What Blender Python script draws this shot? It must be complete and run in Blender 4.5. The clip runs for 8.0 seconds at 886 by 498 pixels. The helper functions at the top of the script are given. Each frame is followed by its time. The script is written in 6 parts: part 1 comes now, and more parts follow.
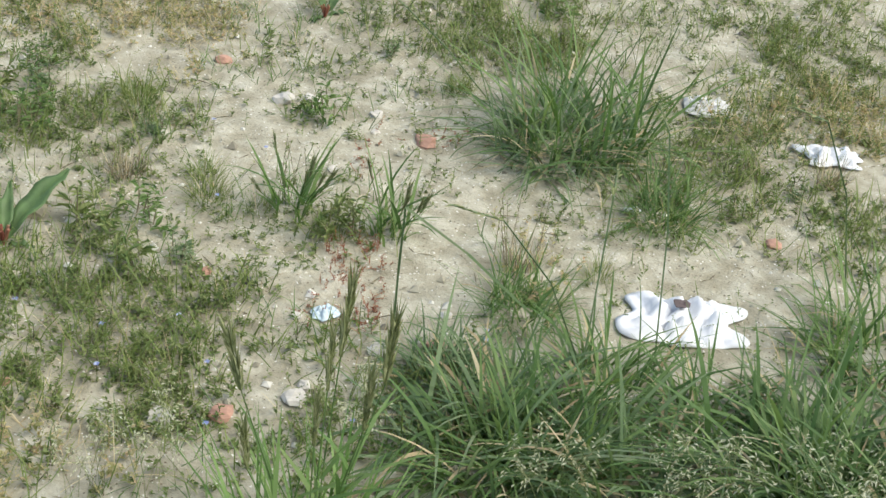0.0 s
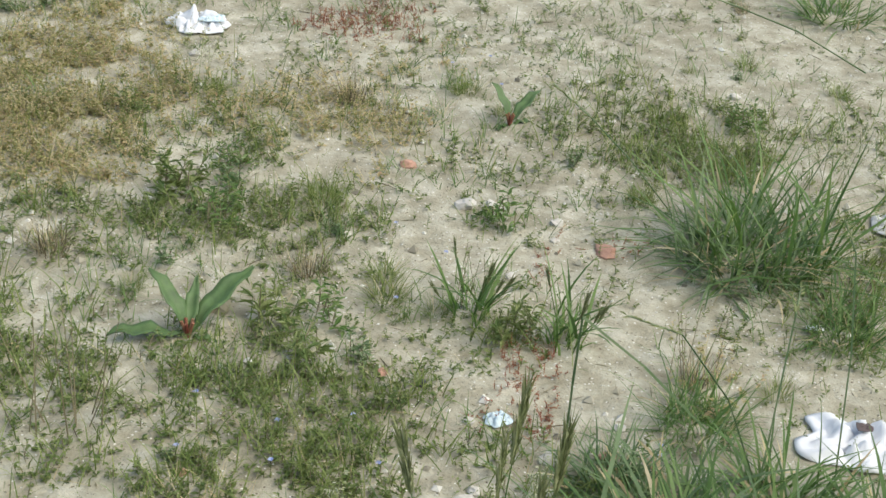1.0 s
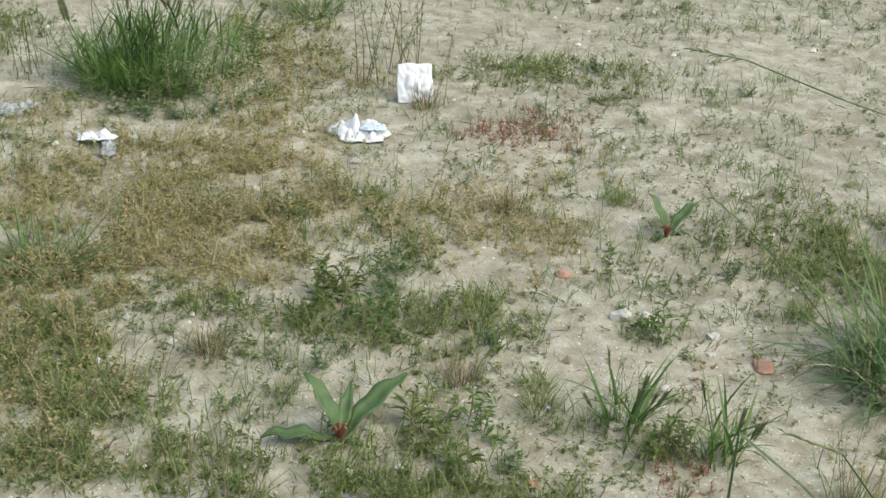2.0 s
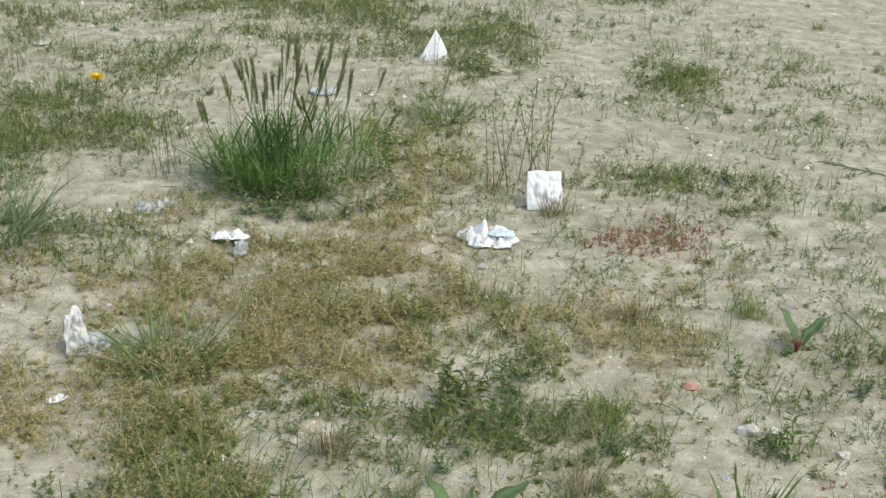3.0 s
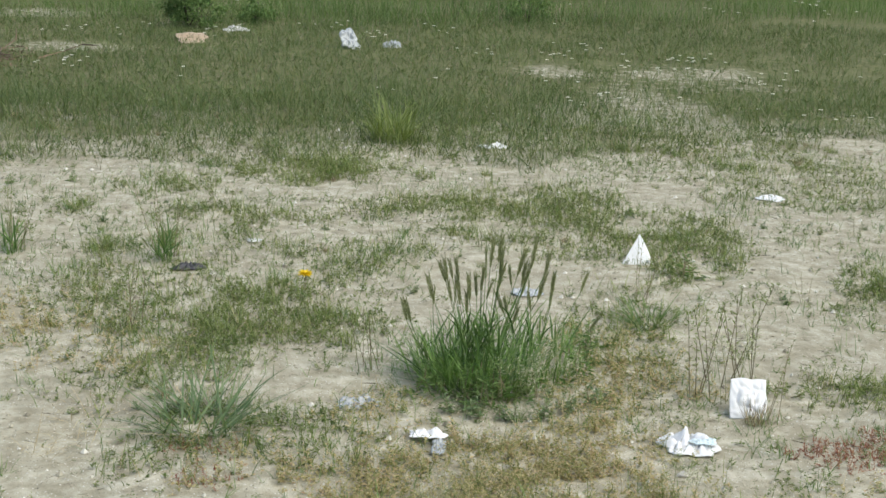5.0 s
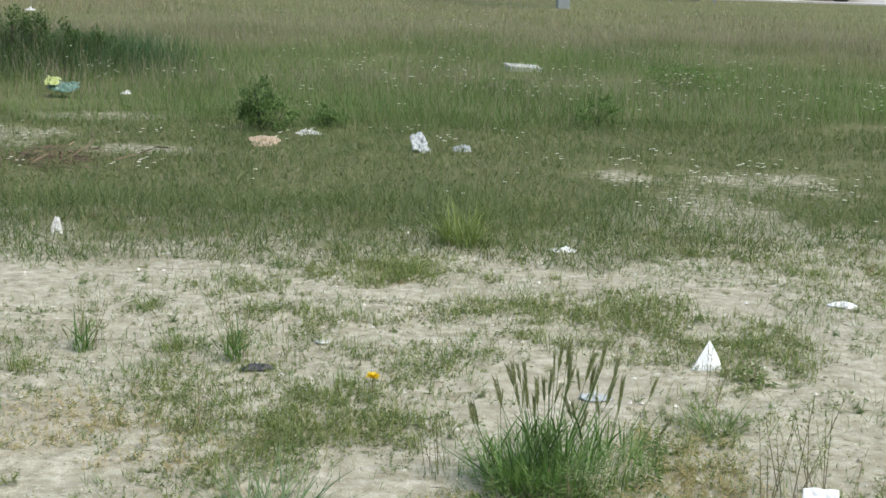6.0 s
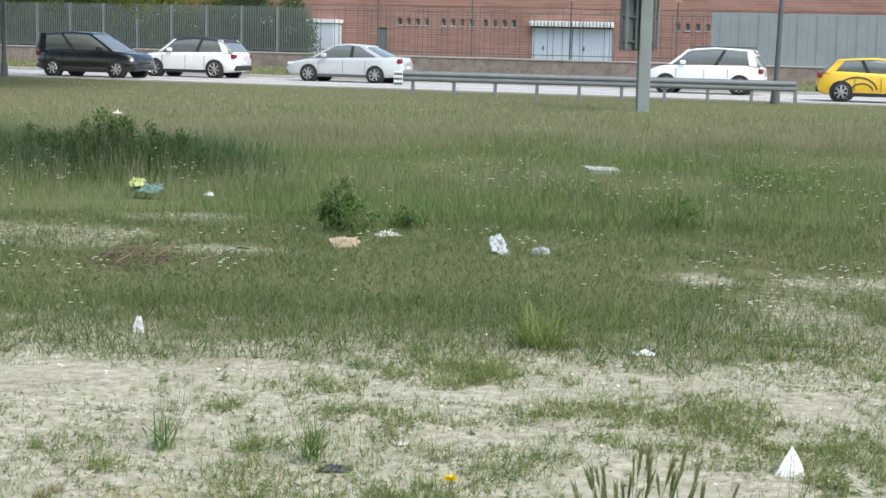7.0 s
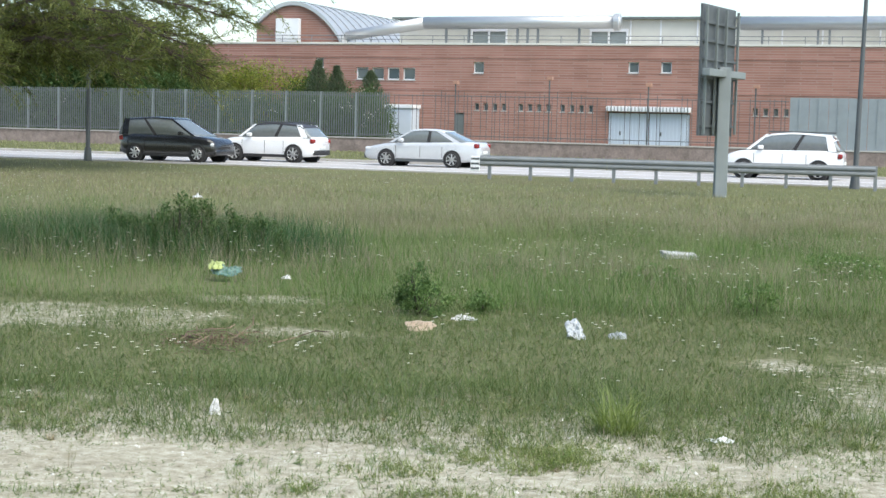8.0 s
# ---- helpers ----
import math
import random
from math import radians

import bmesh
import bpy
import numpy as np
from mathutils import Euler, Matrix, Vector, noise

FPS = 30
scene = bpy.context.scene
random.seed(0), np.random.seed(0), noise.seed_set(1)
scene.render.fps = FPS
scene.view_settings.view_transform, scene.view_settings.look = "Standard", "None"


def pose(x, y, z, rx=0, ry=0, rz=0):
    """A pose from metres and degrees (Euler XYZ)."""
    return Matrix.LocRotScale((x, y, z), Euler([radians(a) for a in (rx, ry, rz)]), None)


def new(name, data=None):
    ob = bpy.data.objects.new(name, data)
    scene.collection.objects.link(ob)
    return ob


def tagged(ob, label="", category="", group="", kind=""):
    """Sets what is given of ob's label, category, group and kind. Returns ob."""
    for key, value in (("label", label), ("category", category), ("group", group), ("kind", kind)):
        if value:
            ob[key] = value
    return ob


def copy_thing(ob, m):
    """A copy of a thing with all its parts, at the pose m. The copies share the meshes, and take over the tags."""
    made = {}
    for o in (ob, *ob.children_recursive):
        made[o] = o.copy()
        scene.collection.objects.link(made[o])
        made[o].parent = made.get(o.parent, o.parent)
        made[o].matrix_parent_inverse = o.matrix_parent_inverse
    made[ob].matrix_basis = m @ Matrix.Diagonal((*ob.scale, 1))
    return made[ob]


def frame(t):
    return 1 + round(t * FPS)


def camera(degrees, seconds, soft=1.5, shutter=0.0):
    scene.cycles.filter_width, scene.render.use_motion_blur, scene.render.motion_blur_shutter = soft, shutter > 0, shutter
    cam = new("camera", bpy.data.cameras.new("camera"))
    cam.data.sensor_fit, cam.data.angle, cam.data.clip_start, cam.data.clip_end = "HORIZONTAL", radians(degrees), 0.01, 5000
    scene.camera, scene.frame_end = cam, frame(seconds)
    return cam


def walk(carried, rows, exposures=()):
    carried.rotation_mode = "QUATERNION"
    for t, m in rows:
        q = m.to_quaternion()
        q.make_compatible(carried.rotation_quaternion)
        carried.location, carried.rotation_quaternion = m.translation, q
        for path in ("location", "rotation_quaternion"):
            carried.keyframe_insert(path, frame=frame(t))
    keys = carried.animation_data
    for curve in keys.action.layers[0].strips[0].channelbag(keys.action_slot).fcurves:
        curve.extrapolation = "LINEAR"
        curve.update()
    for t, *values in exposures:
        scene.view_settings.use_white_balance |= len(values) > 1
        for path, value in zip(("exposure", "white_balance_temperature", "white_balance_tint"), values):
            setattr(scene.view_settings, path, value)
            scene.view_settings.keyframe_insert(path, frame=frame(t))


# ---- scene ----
# ---- camera: one standing person, turning and tilting up ----
LENS, EYE = 32.0, 1.6
cam = camera(LENS, 8.0, soft=1.55)
ROWS = [
    (0.0, 57.031, -6.049, -33.120), (0.5, 58.583, -5.416, -29.764), (1.0, 60.391, -4.528, -26.332),
    (1.5, 62.084, -3.608, -23.535), (2.0, 64.070, -2.915, -20.704), (3.5, 69.535, -2.249, -13.498),
    (4.0, 71.347, -1.942, -11.263), (4.5, 73.120, -1.719, -9.641), (6.0, 78.736, -1.522, -5.655),
    (6.5, 80.525, -1.589, -4.331), (7.0, 82.431, -1.388, -2.728), (7.5, 84.103, -1.315, -1.219),
    (8.0, 85.481, -1.396, 0.110),
]
TINT = 6
EXPOSURES = [(0.0, 0.78, 6900), (1.0, 0.60, 6900), (2.0, 0.49, 6900), (4.0, 0.42, 6900), (5.0, 0.5, 6820), (6.0, 0.64, 6720), (7.0, 0.80, 6600), (8.0, 0.92, 6500)]
walk(cam, [(t, pose(0, 0, EYE, rx, ry, rz)) for t, rx, ry, rz in ROWS], [(t, e, kelvin, TINT) for t, e, kelvin in EXPOSURES])

# ---- light: bright overcast, a soft high sun ----
SUN_UP, SUN_TURN = 54.0, 140.0
world = bpy.data.worlds.new("world")
scene.world = world
world.use_nodes = True
wn = world.node_tree
sky = wn.nodes.new("ShaderNodeTexSky")
sky.sky_type, sky.sun_disc = "NISHITA", False
sky.sun_elevation, sky.sun_rotation = radians(SUN_UP), radians(SUN_TURN)
sky.air_density, sky.dust_density, sky.ozone_density = 1.0, 1.5, 1.0
wn.nodes["Background"].inputs["Strength"].default_value = 0.15
wn.links.new(sky.outputs["Color"], wn.nodes["Background"].inputs["Color"])
sun = bpy.data.lights.new("sun", "SUN")
sun.energy, sun.angle, sun.color = 2.2, radians(65), (1.0, 0.95, 0.87)
sun_ob = new("sun", sun)
toward = Vector((math.sin(radians(SUN_TURN)) * math.cos(radians(SUN_UP)), math.cos(radians(SUN_TURN)) * math.cos(radians(SUN_UP)), math.sin(radians(SUN_UP))))
sun_ob.matrix_world = toward.to_track_quat("Z", "Y").to_matrix().to_4x4()

# ---- materials ----
rng = np.random.default_rng(7)


def nodes_of(name):
    m = bpy.data.materials.new(name)
    m.use_nodes = True
    return m, m.node_tree, m.node_tree.nodes["Principled BSDF"]


def ramp(t, fac, stops):
    r = t.nodes.new("ShaderNodeValToRGB")
    while len(r.color_ramp.elements) < len(stops):
        r.color_ramp.elements.new(0.5)
    for e, (p, c) in zip(r.color_ramp.elements, stops):
        e.position, e.color = p, (*c, 1)
    t.links.new(fac, r.inputs["Fac"])
    return r.outputs["Color"]


def noise_tex(t, scale, detail=4, rough=0.55, vector=None):
    n = t.nodes.new("ShaderNodeTexNoise")
    n.inputs["Scale"].default_value, n.inputs["Detail"].default_value, n.inputs["Roughness"].default_value = scale, detail, rough
    if vector is None:
        vector = t.nodes.new("ShaderNodeNewGeometry").outputs["Position"]
    t.links.new(vector, n.inputs["Vector"])
    return n.outputs["Fac"]


def mixed(t, fac, a, b, mode="MIX"):
    m = t.nodes.new("ShaderNodeMix")
    m.data_type, m.blend_type = "RGBA", mode
    for socket, v in ((m.inputs["Factor"], fac), (m.inputs["A"], a), (m.inputs["B"], b)):
        if isinstance(v, (int, float)):
            socket.default_value = v
        elif isinstance(v, tuple):
            socket.default_value = (*v, 1)
        else:
            t.links.new(v, socket)
    return m.outputs["Result"]


def maths(t, op, a, b=0.0, clamp=False):
    m = t.nodes.new("ShaderNodeMath")
    m.operation, m.use_clamp = op, clamp
    for socket, v in zip(m.inputs, (a, b)):
        if isinstance(v, (int, float)):
            socket.default_value = v
        else:
            t.links.new(v, socket)
    return m.outputs[0]


def bumped(t, bsdf, height, strength, distance):
    b = t.nodes.new("ShaderNodeBump")
    b.inputs["Strength"].default_value, b.inputs["Distance"].default_value = strength, distance
    t.links.new(height, b.inputs["Height"])
    t.links.new(b.outputs["Normal"], bsdf.inputs["Normal"])


def foliage(name, stops, rough=0.55, through_light=0.4, patch=2.2, share=0.28):
    """Leaf material: every blade or leaf has its own tint, and lets some light through."""
    m, t, bsdf = nodes_of(name)
    rnd = t.nodes.new("ShaderNodeNewGeometry").outputs["Random Per Island"]
    blotch = noise_tex(t, patch, 3)
    fac = maths(t, "ADD", maths(t, "MULTIPLY", rnd, 1 - share), maths(t, "MULTIPLY", blotch, share))
    col = ramp(t, fac, stops)
    t.links.new(col, bsdf.inputs["Base Color"])
    bsdf.inputs["Roughness"].default_value = rough
    bsdf.inputs["Specular IOR Level"].default_value = 0.35
    tr = t.nodes.new("ShaderNodeBsdfTranslucent")
    t.links.new(mixed(t, 1.0, col, (1.0, 1.0, 0.6), "MULTIPLY"), tr.inputs["Color"])
    mix = t.nodes.new("ShaderNodeMixShader")
    mix.inputs[0].default_value = through_light
    t.links.new(bsdf.outputs[0], mix.inputs[1])
    t.links.new(tr.outputs[0], mix.inputs[2])
    t.links.new(mix.outputs[0], t.nodes["Material Output"].inputs["Surface"])
    return m


def surface(name, base, rough=0.6, metal=0.0, vary=0.15, scale=8.0, bump=0.0, dist=0.01, spec=0.5, fine=90.0):
    """A painted, plastic, stone or metal surface with two scales of wear."""
    m, t, bsdf = nodes_of(name)
    big, small = noise_tex(t, scale), noise_tex(t, fine, 3)
    fac = maths(t, "ADD", maths(t, "MULTIPLY", big, 0.65), maths(t, "MULTIPLY", small, 0.35))
    dark, light = tuple(c * (1 - vary) for c in base), tuple(min(1, c * (1 + vary)) for c in base)
    t.links.new(ramp(t, fac, [(0.3, dark), (0.7, light)]), bsdf.inputs["Base Color"])
    t.links.new(maths(t, "ADD", rough - 0.08, maths(t, "MULTIPLY", small, 0.16)), bsdf.inputs["Roughness"])
    bsdf.inputs["Metallic"].default_value = metal
    bsdf.inputs["Specular IOR Level"].default_value = spec
    if bump:
        bumped(t, bsdf, fac, bump, dist)
    return m


# bare places in the turf (x, y, half width, half depth)
SANDY = [(-3.1, 12.5, 1.3, 0.9), (-1.1, 11.76, 0.5, 0.3), (3.34, 10.4, 0.62, 0.6), (2.42, 10.57, 0.25, 0.33), (2.64, 9.12, 0.42, 0.81), (-1.55, 13.96, 0.62, 0.36)]


def ground_material():
    m, t, bsdf = nodes_of("sandy_soil_and_turf")
    pos = t.nodes.new("ShaderNodeNewGeometry").outputs["Position"]
    sep = t.nodes.new("ShaderNodeSeparateXYZ")
    t.links.new(pos, sep.inputs[0])
    fine, mid, wide = noise_tex(t, 160, 5), noise_tex(t, 14, 6, 0.65), noise_tex(t, 1.6, 5, 0.6)
    sand = ramp(t, mid, [(0.25, (0.215, 0.193, 0.128)), (0.48, (0.36, 0.336, 0.25)), (0.68, (0.52, 0.494, 0.395))])
    sand = mixed(t, maths(t, "MULTIPLY", maths(t, "SUBTRACT", wide, 0.48), 2.2, True), sand, (0.235, 0.21, 0.145))
    grit = t.nodes.new("ShaderNodeTexVoronoi")
    grit.inputs["Scale"].default_value = 120
    t.links.new(pos, grit.inputs["Vector"])
    speck = maths(t, "LESS_THAN", grit.outputs["Distance"], 0.24)
    pick = t.nodes.new("ShaderNodeSeparateColor")
    t.links.new(grit.outputs["Color"], pick.inputs[0])
    speck_light = maths(t, "MULTIPLY", speck, maths(t, "GREATER_THAN", pick.outputs[0], 0.80))
    speck_dark = maths(t, "MULTIPLY", speck, maths(t, "LESS_THAN", pick.outputs[0], 0.16))
    sand = mixed(t, speck_light, sand, (0.66, 0.64, 0.58))
    sand = mixed(t, speck_dark, sand, (0.16, 0.13, 0.09))
    soil = ramp(t, mid, [(0.3, (0.09, 0.10, 0.042)), (0.55, (0.145, 0.15, 0.07)), (0.75, (0.235, 0.225, 0.13))])
    edge = maths(t, "ADD", sep.outputs[1], maths(t, "MULTIPLY", maths(t, "SUBTRACT", wide, 0.5), 4.0))
    edge = maths(t, "ADD", edge, maths(t, "MULTIPLY", maths(t, "SUBTRACT", mid, 0.5), 2.0))
    turf = maths(t, "MULTIPLY", maths(t, "SUBTRACT", edge, 8.1), 0.9, True)
    for cx, cy, rx, ry in SANDY:
        dx = maths(t, "POWER", maths(t, "ABSOLUTE", maths(t, "MULTIPLY", maths(t, "SUBTRACT", sep.outputs[0], cx), 1 / rx)), 2.0)
        dy = maths(t, "POWER", maths(t, "ABSOLUTE", maths(t, "MULTIPLY", maths(t, "SUBTRACT", sep.outputs[1], cy), 1 / ry)), 2.0)
        bare = maths(t, "ADD", maths(t, "SUBTRACT", 1.2, maths(t, "ADD", dx, dy)), maths(t, "ADD", maths(t, "MULTIPLY", maths(t, "SUBTRACT", mid, 0.5), 4.0), maths(t, "MULTIPLY", maths(t, "SUBTRACT", wide, 0.5), 6.0)))
        turf = maths(t, "MULTIPLY", turf, maths(t, "SUBTRACT", 1.0, maths(t, "MULTIPLY", bare, 0.6, True), True))
    t.links.new(mixed(t, turf, sand, soil), bsdf.inputs["Base Color"])
    bsdf.inputs["Roughness"].default_value = 0.95
    bsdf.inputs["Specular IOR Level"].default_value = 0.15
    h = maths(t, "ADD", maths(t, "MULTIPLY", mid, 0.7), maths(t, "MULTIPLY", fine, 0.3))
    bumped(t, bsdf, h, 0.8, 0.016)
    return m


def meadow_material():
    """Meadow blades: lush green near the bare track, paler and drier towards the road, in broad drifts."""
    m, t, bsdf = nodes_of("meadow_grass")
    geo = t.nodes.new("ShaderNodeNewGeometry")
    sep = t.nodes.new("ShaderNodeSeparateXYZ")
    t.links.new(geo.outputs["Position"], sep.inputs[0])
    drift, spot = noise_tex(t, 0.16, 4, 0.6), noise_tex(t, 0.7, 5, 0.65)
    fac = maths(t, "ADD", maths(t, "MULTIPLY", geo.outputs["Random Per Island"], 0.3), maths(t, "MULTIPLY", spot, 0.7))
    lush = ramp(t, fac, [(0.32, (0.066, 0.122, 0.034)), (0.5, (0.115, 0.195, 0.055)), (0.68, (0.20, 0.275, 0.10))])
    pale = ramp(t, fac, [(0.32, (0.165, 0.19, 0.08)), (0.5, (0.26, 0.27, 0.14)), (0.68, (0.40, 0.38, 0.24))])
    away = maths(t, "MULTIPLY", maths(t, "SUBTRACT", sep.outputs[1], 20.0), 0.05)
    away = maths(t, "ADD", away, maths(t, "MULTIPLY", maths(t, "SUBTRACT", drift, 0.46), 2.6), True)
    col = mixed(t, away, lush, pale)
    t.links.new(col, bsdf.inputs["Base Color"])
    bsdf.inputs["Roughness"].default_value = 0.6
    bsdf.inputs["Specular IOR Level"].default_value = 0.3
    tr = t.nodes.new("ShaderNodeBsdfTranslucent")
    t.links.new(mixed(t, 1.0, col, (1.0, 1.0, 0.6), "MULTIPLY"), tr.inputs["Color"])
    mix = t.nodes.new("ShaderNodeMixShader")
    mix.inputs[0].default_value = 0.4
    t.links.new(bsdf.outputs[0], mix.inputs[1])
    t.links.new(tr.outputs[0], mix.inputs[2])
    t.links.new(mix.outputs[0], t.nodes["Material Output"].inputs["Surface"])
    return m


GROUND = ground_material()
GREEN = foliage("grass_green", [(0.15, (0.065, 0.13, 0.036)), (0.5, (0.125, 0.215, 0.065)), (0.85, (0.22, 0.31, 0.115))])
BLUEGREEN = foliage("grass_bluish", [(0.15, (0.085, 0.145, 0.062)), (0.5, (0.15, 0.225, 0.105)), (0.85, (0.27, 0.335, 0.19))])
BRIGHT = foliage("grass_bright", [(0.15, (0.11, 0.16, 0.035)), (0.5, (0.19, 0.25, 0.07)), (0.85, (0.30, 0.34, 0.13))])
LEAF = foliage("weed_leaf", [(0.15, (0.088, 0.138, 0.04)), (0.5, (0.16, 0.22, 0.07)), (0.85, (0.275, 0.315, 0.13))])
OLIVE = foliage("drying_leaf", [(0.12, (0.19, 0.21, 0.075)), (0.35, (0.32, 0.32, 0.135)), (0.6, (0.49, 0.43, 0.235)), (0.8, (0.56, 0.43, 0.28)), (0.95, (0.45, 0.27, 0.19))])
BARLEYM = foliage("barley_blade", [(0.15, (0.085, 0.175, 0.042)), (0.5, (0.165, 0.285, 0.08)), (0.85, (0.28, 0.40, 0.15))])
STRAWM = foliage("dry_straw", [(0.15, (0.32, 0.25, 0.14)), (0.5, (0.50, 0.41, 0.25)), (0.85, (0.62, 0.54, 0.36))], 0.7, 0.25)
REDM = foliage("reddish_weed", [(0.15, (0.20, 0.06, 0.04)), (0.5, (0.34, 0.12, 0.08)), (0.85, (0.40, 0.24, 0.15))])
STEMM = foliage("dry_stem", [(0.2, (0.12, 0.095, 0.06)), (0.6, (0.21, 0.18, 0.105)), (0.9, (0.33, 0.29, 0.19))], 0.7, 0.1)
SPIKELET = foliage("pale_spikelet", [(0.2, (0.36, 0.38, 0.24)), (0.8, (0.58, 0.58, 0.44))], 0.7, 0.3)
DEADRED = foliage("dead_red_brown_leaf", [(0.2, (0.12, 0.08, 0.06)), (0.6, (0.20, 0.14, 0.10)), (0.9, (0.30, 0.22, 0.155))], 0.8, 0.1)
LUSHM = foliage("lush_blue_green_blade", [(0.15, (0.03, 0.08, 0.028)), (0.5, (0.052, 0.118, 0.042)), (0.85, (0.09, 0.165, 0.065))], patch=0.8, share=0.5)
HEADM = foliage("seed_head", [(0.2, (0.16, 0.19, 0.075)), (0.5, (0.25, 0.28, 0.13)), (0.85, (0.37, 0.38, 0.21))], 0.7, 0.3)
MEADOW = meadow_material()
SHORT = foliage("short_turf", [(0.18, (0.06, 0.10, 0.03)), (0.42, (0.105, 0.155, 0.052)), (0.68, (0.175, 0.215, 0.088)), (0.9, (0.28, 0.265, 0.14))], patch=1.6, share=0.5)
MEADOWDRY = foliage("meadow_seed_haze", [(0.15, (0.17, 0.15, 0.105)), (0.5, (0.27, 0.235, 0.17)), (0.85, (0.40, 0.35, 0.26))], 0.7, 0.25, patch=0.4, share=0.4)
DARKLEAF = foliage("nettle_leaf", [(0.15, (0.04, 0.085, 0.025)), (0.5, (0.07, 0.13, 0.04)), (0.85, (0.12, 0.185, 0.06))])
# Pine: broad noise paints sunlit yellow-green patches among the darker needles.
PINEM = foliage("pine_needles", [(0.15, (0.055, 0.08, 0.03)), (0.42, (0.115, 0.15, 0.05)), (0.6, (0.22, 0.25, 0.08)), (0.8, (0.38, 0.39, 0.14))], 0.6, 0.45, patch=0.6, share=0.75)
HEDGEM = foliage("yellow_hedge_leaf", [(0.15, (0.11, 0.15, 0.03)), (0.5, (0.21, 0.25, 0.045)), (0.85, (0.36, 0.37, 0.08))])
CYPM = foliage("cypress_leaf", [(0.15, (0.07, 0.105, 0.06)), (0.5, (0.12, 0.16, 0.10)), (0.85, (0.18, 0.225, 0.15))])
PETALW = foliage("white_petal", [(0.2, (0.62, 0.62, 0.58)), (0.8, (0.8, 0.8, 0.76))])
PETALB = foliage("blue_petal", [(0.2, (0.24, 0.29, 0.60)), (0.8, (0.45, 0.50, 0.75))])
PETALY = foliage("yellow_petal", [(0.2, (0.75, 0.52, 0.02)), (0.8, (0.85, 0.66, 0.04))])
BARK = surface("bark", (0.06, 0.045, 0.035), 0.9, bump=0.8, dist=0.03, vary=0.4)
PAPER = surface("white_tissue", (0.70, 0.71, 0.72), 0.85, vary=0.06, scale=22, bump=0.35, dist=0.003)
PAPERGREY = surface("dirty_paper", (0.52, 0.52, 0.50), 0.85, vary=0.3, scale=30, bump=0.4, dist=0.003)
CLEAR = surface("cloudy_plastic", (0.36, 0.385, 0.39), 0.25, vary=0.3, scale=26, bump=0.5, dist=0.004, spec=0.6)
CARD = surface("tan_cardboard", (0.38, 0.30, 0.215), 0.85, vary=0.15)
BRICKM = surface("terracotta", (0.40, 0.23, 0.165), 0.9, vary=0.25, scale=60, bump=0.5, dist=0.003)
STONEM = surface("pale_stone", (0.50, 0.47, 0.41), 0.9, vary=0.25, scale=40, bump=0.6, dist=0.004)
STAIN = surface("dark_stain", (0.10, 0.075, 0.07), 0.9, vary=0.3)
BLACKP = surface("black_scrap", (0.035, 0.035, 0.04), 0.5, vary=0.3)
TEAL = surface("teal_plastic", (0.10, 0.185, 0.15), 0.35, vary=0.2, scale=30)
LIME = surface("lime_plastic", (0.36, 0.42, 0.15), 0.35, vary=0.15, scale=30)
BLUEINK = surface("pale_blue_print", (0.52, 0.62, 0.66), 0.8, vary=0.1)
GALV = surface("galvanised_steel", (0.19, 0.205, 0.21), 0.6, metal=0.1, vary=0.15, scale=3, bump=0.1)
GREYP = surface("grey_green_paint", (0.145, 0.165, 0.16), 0.6, vary=0.12, scale=2)
SHEETP = surface("blue_grey_sheet", (0.25, 0.285, 0.30), 0.55, vary=0.12, scale=1.5)
DARKP = surface("dark_grey_paint", (0.085, 0.095, 0.10), 0.55, vary=0.15, scale=2)
POSTP = surface("pale_grey_paint", (0.20, 0.225, 0.225), 0.6, vary=0.12, scale=1.5)
ASPHALT = surface("worn_pale_asphalt", (0.42, 0.40, 0.38), 0.85, vary=0.12, scale=0.6, bump=0.3, fine=30)
CONCRETE = surface("grey_concrete", (0.42, 0.40, 0.37), 0.9, vary=0.2, scale=0.9, bump=0.3, fine=20)
WHITEP = surface("white_paint", (0.78, 0.79, 0.80), 0.5, vary=0.05, scale=1)
BLUEDOOR = surface("pale_blue_steel_door", (0.55, 0.61, 0.68), 0.5, vary=0.06, scale=1)
DUCT = surface("grey_duct_metal", (0.52, 0.53, 0.53), 0.35, metal=0.5, vary=0.08, scale=0.5)
PANELC = surface("cream_cladding", (0.60, 0.59, 0.53), 0.6, vary=0.1, scale=0.7)
WINDARK = surface("window_glass", (0.10, 0.13, 0.14), 0.08, vary=0.2, scale=0.6, spec=0.8)
PALEGLASS = surface("pale_window_glass", (0.24, 0.28, 0.29), 0.1, vary=0.2, scale=0.6, spec=0.8)
CARGLASS = surface("car_glass", (0.17, 0.19, 0.19), 0.05, vary=0.1, spec=0.9)
TYRE = surface("tyre_rubber", (0.025, 0.025, 0.026), 0.85, vary=0.2)
RIM = surface("alloy_rim", (0.50, 0.51, 0.52), 0.3, metal=0.8, vary=0.1)
REDL = surface("red_lens", (0.22, 0.02, 0.02), 0.2, vary=0.1)
HEADL = surface("headlamp_lens", (0.70, 0.72, 0.74), 0.1, vary=0.05, spec=0.8)
PLATE = surface("number_plate", (0.7, 0.7, 0.68), 0.5, vary=0.04)


def car_paint(name, base, metal=0.0):
    m = surface(name, base, 0.28, metal, 0.04, 1.5)
    m.node_tree.nodes["Principled BSDF"].inputs["Coat Weight"].default_value = 0.7
    m.node_tree.nodes["Principled BSDF"].inputs["Coat Roughness"].default_value = 0.05
    return m


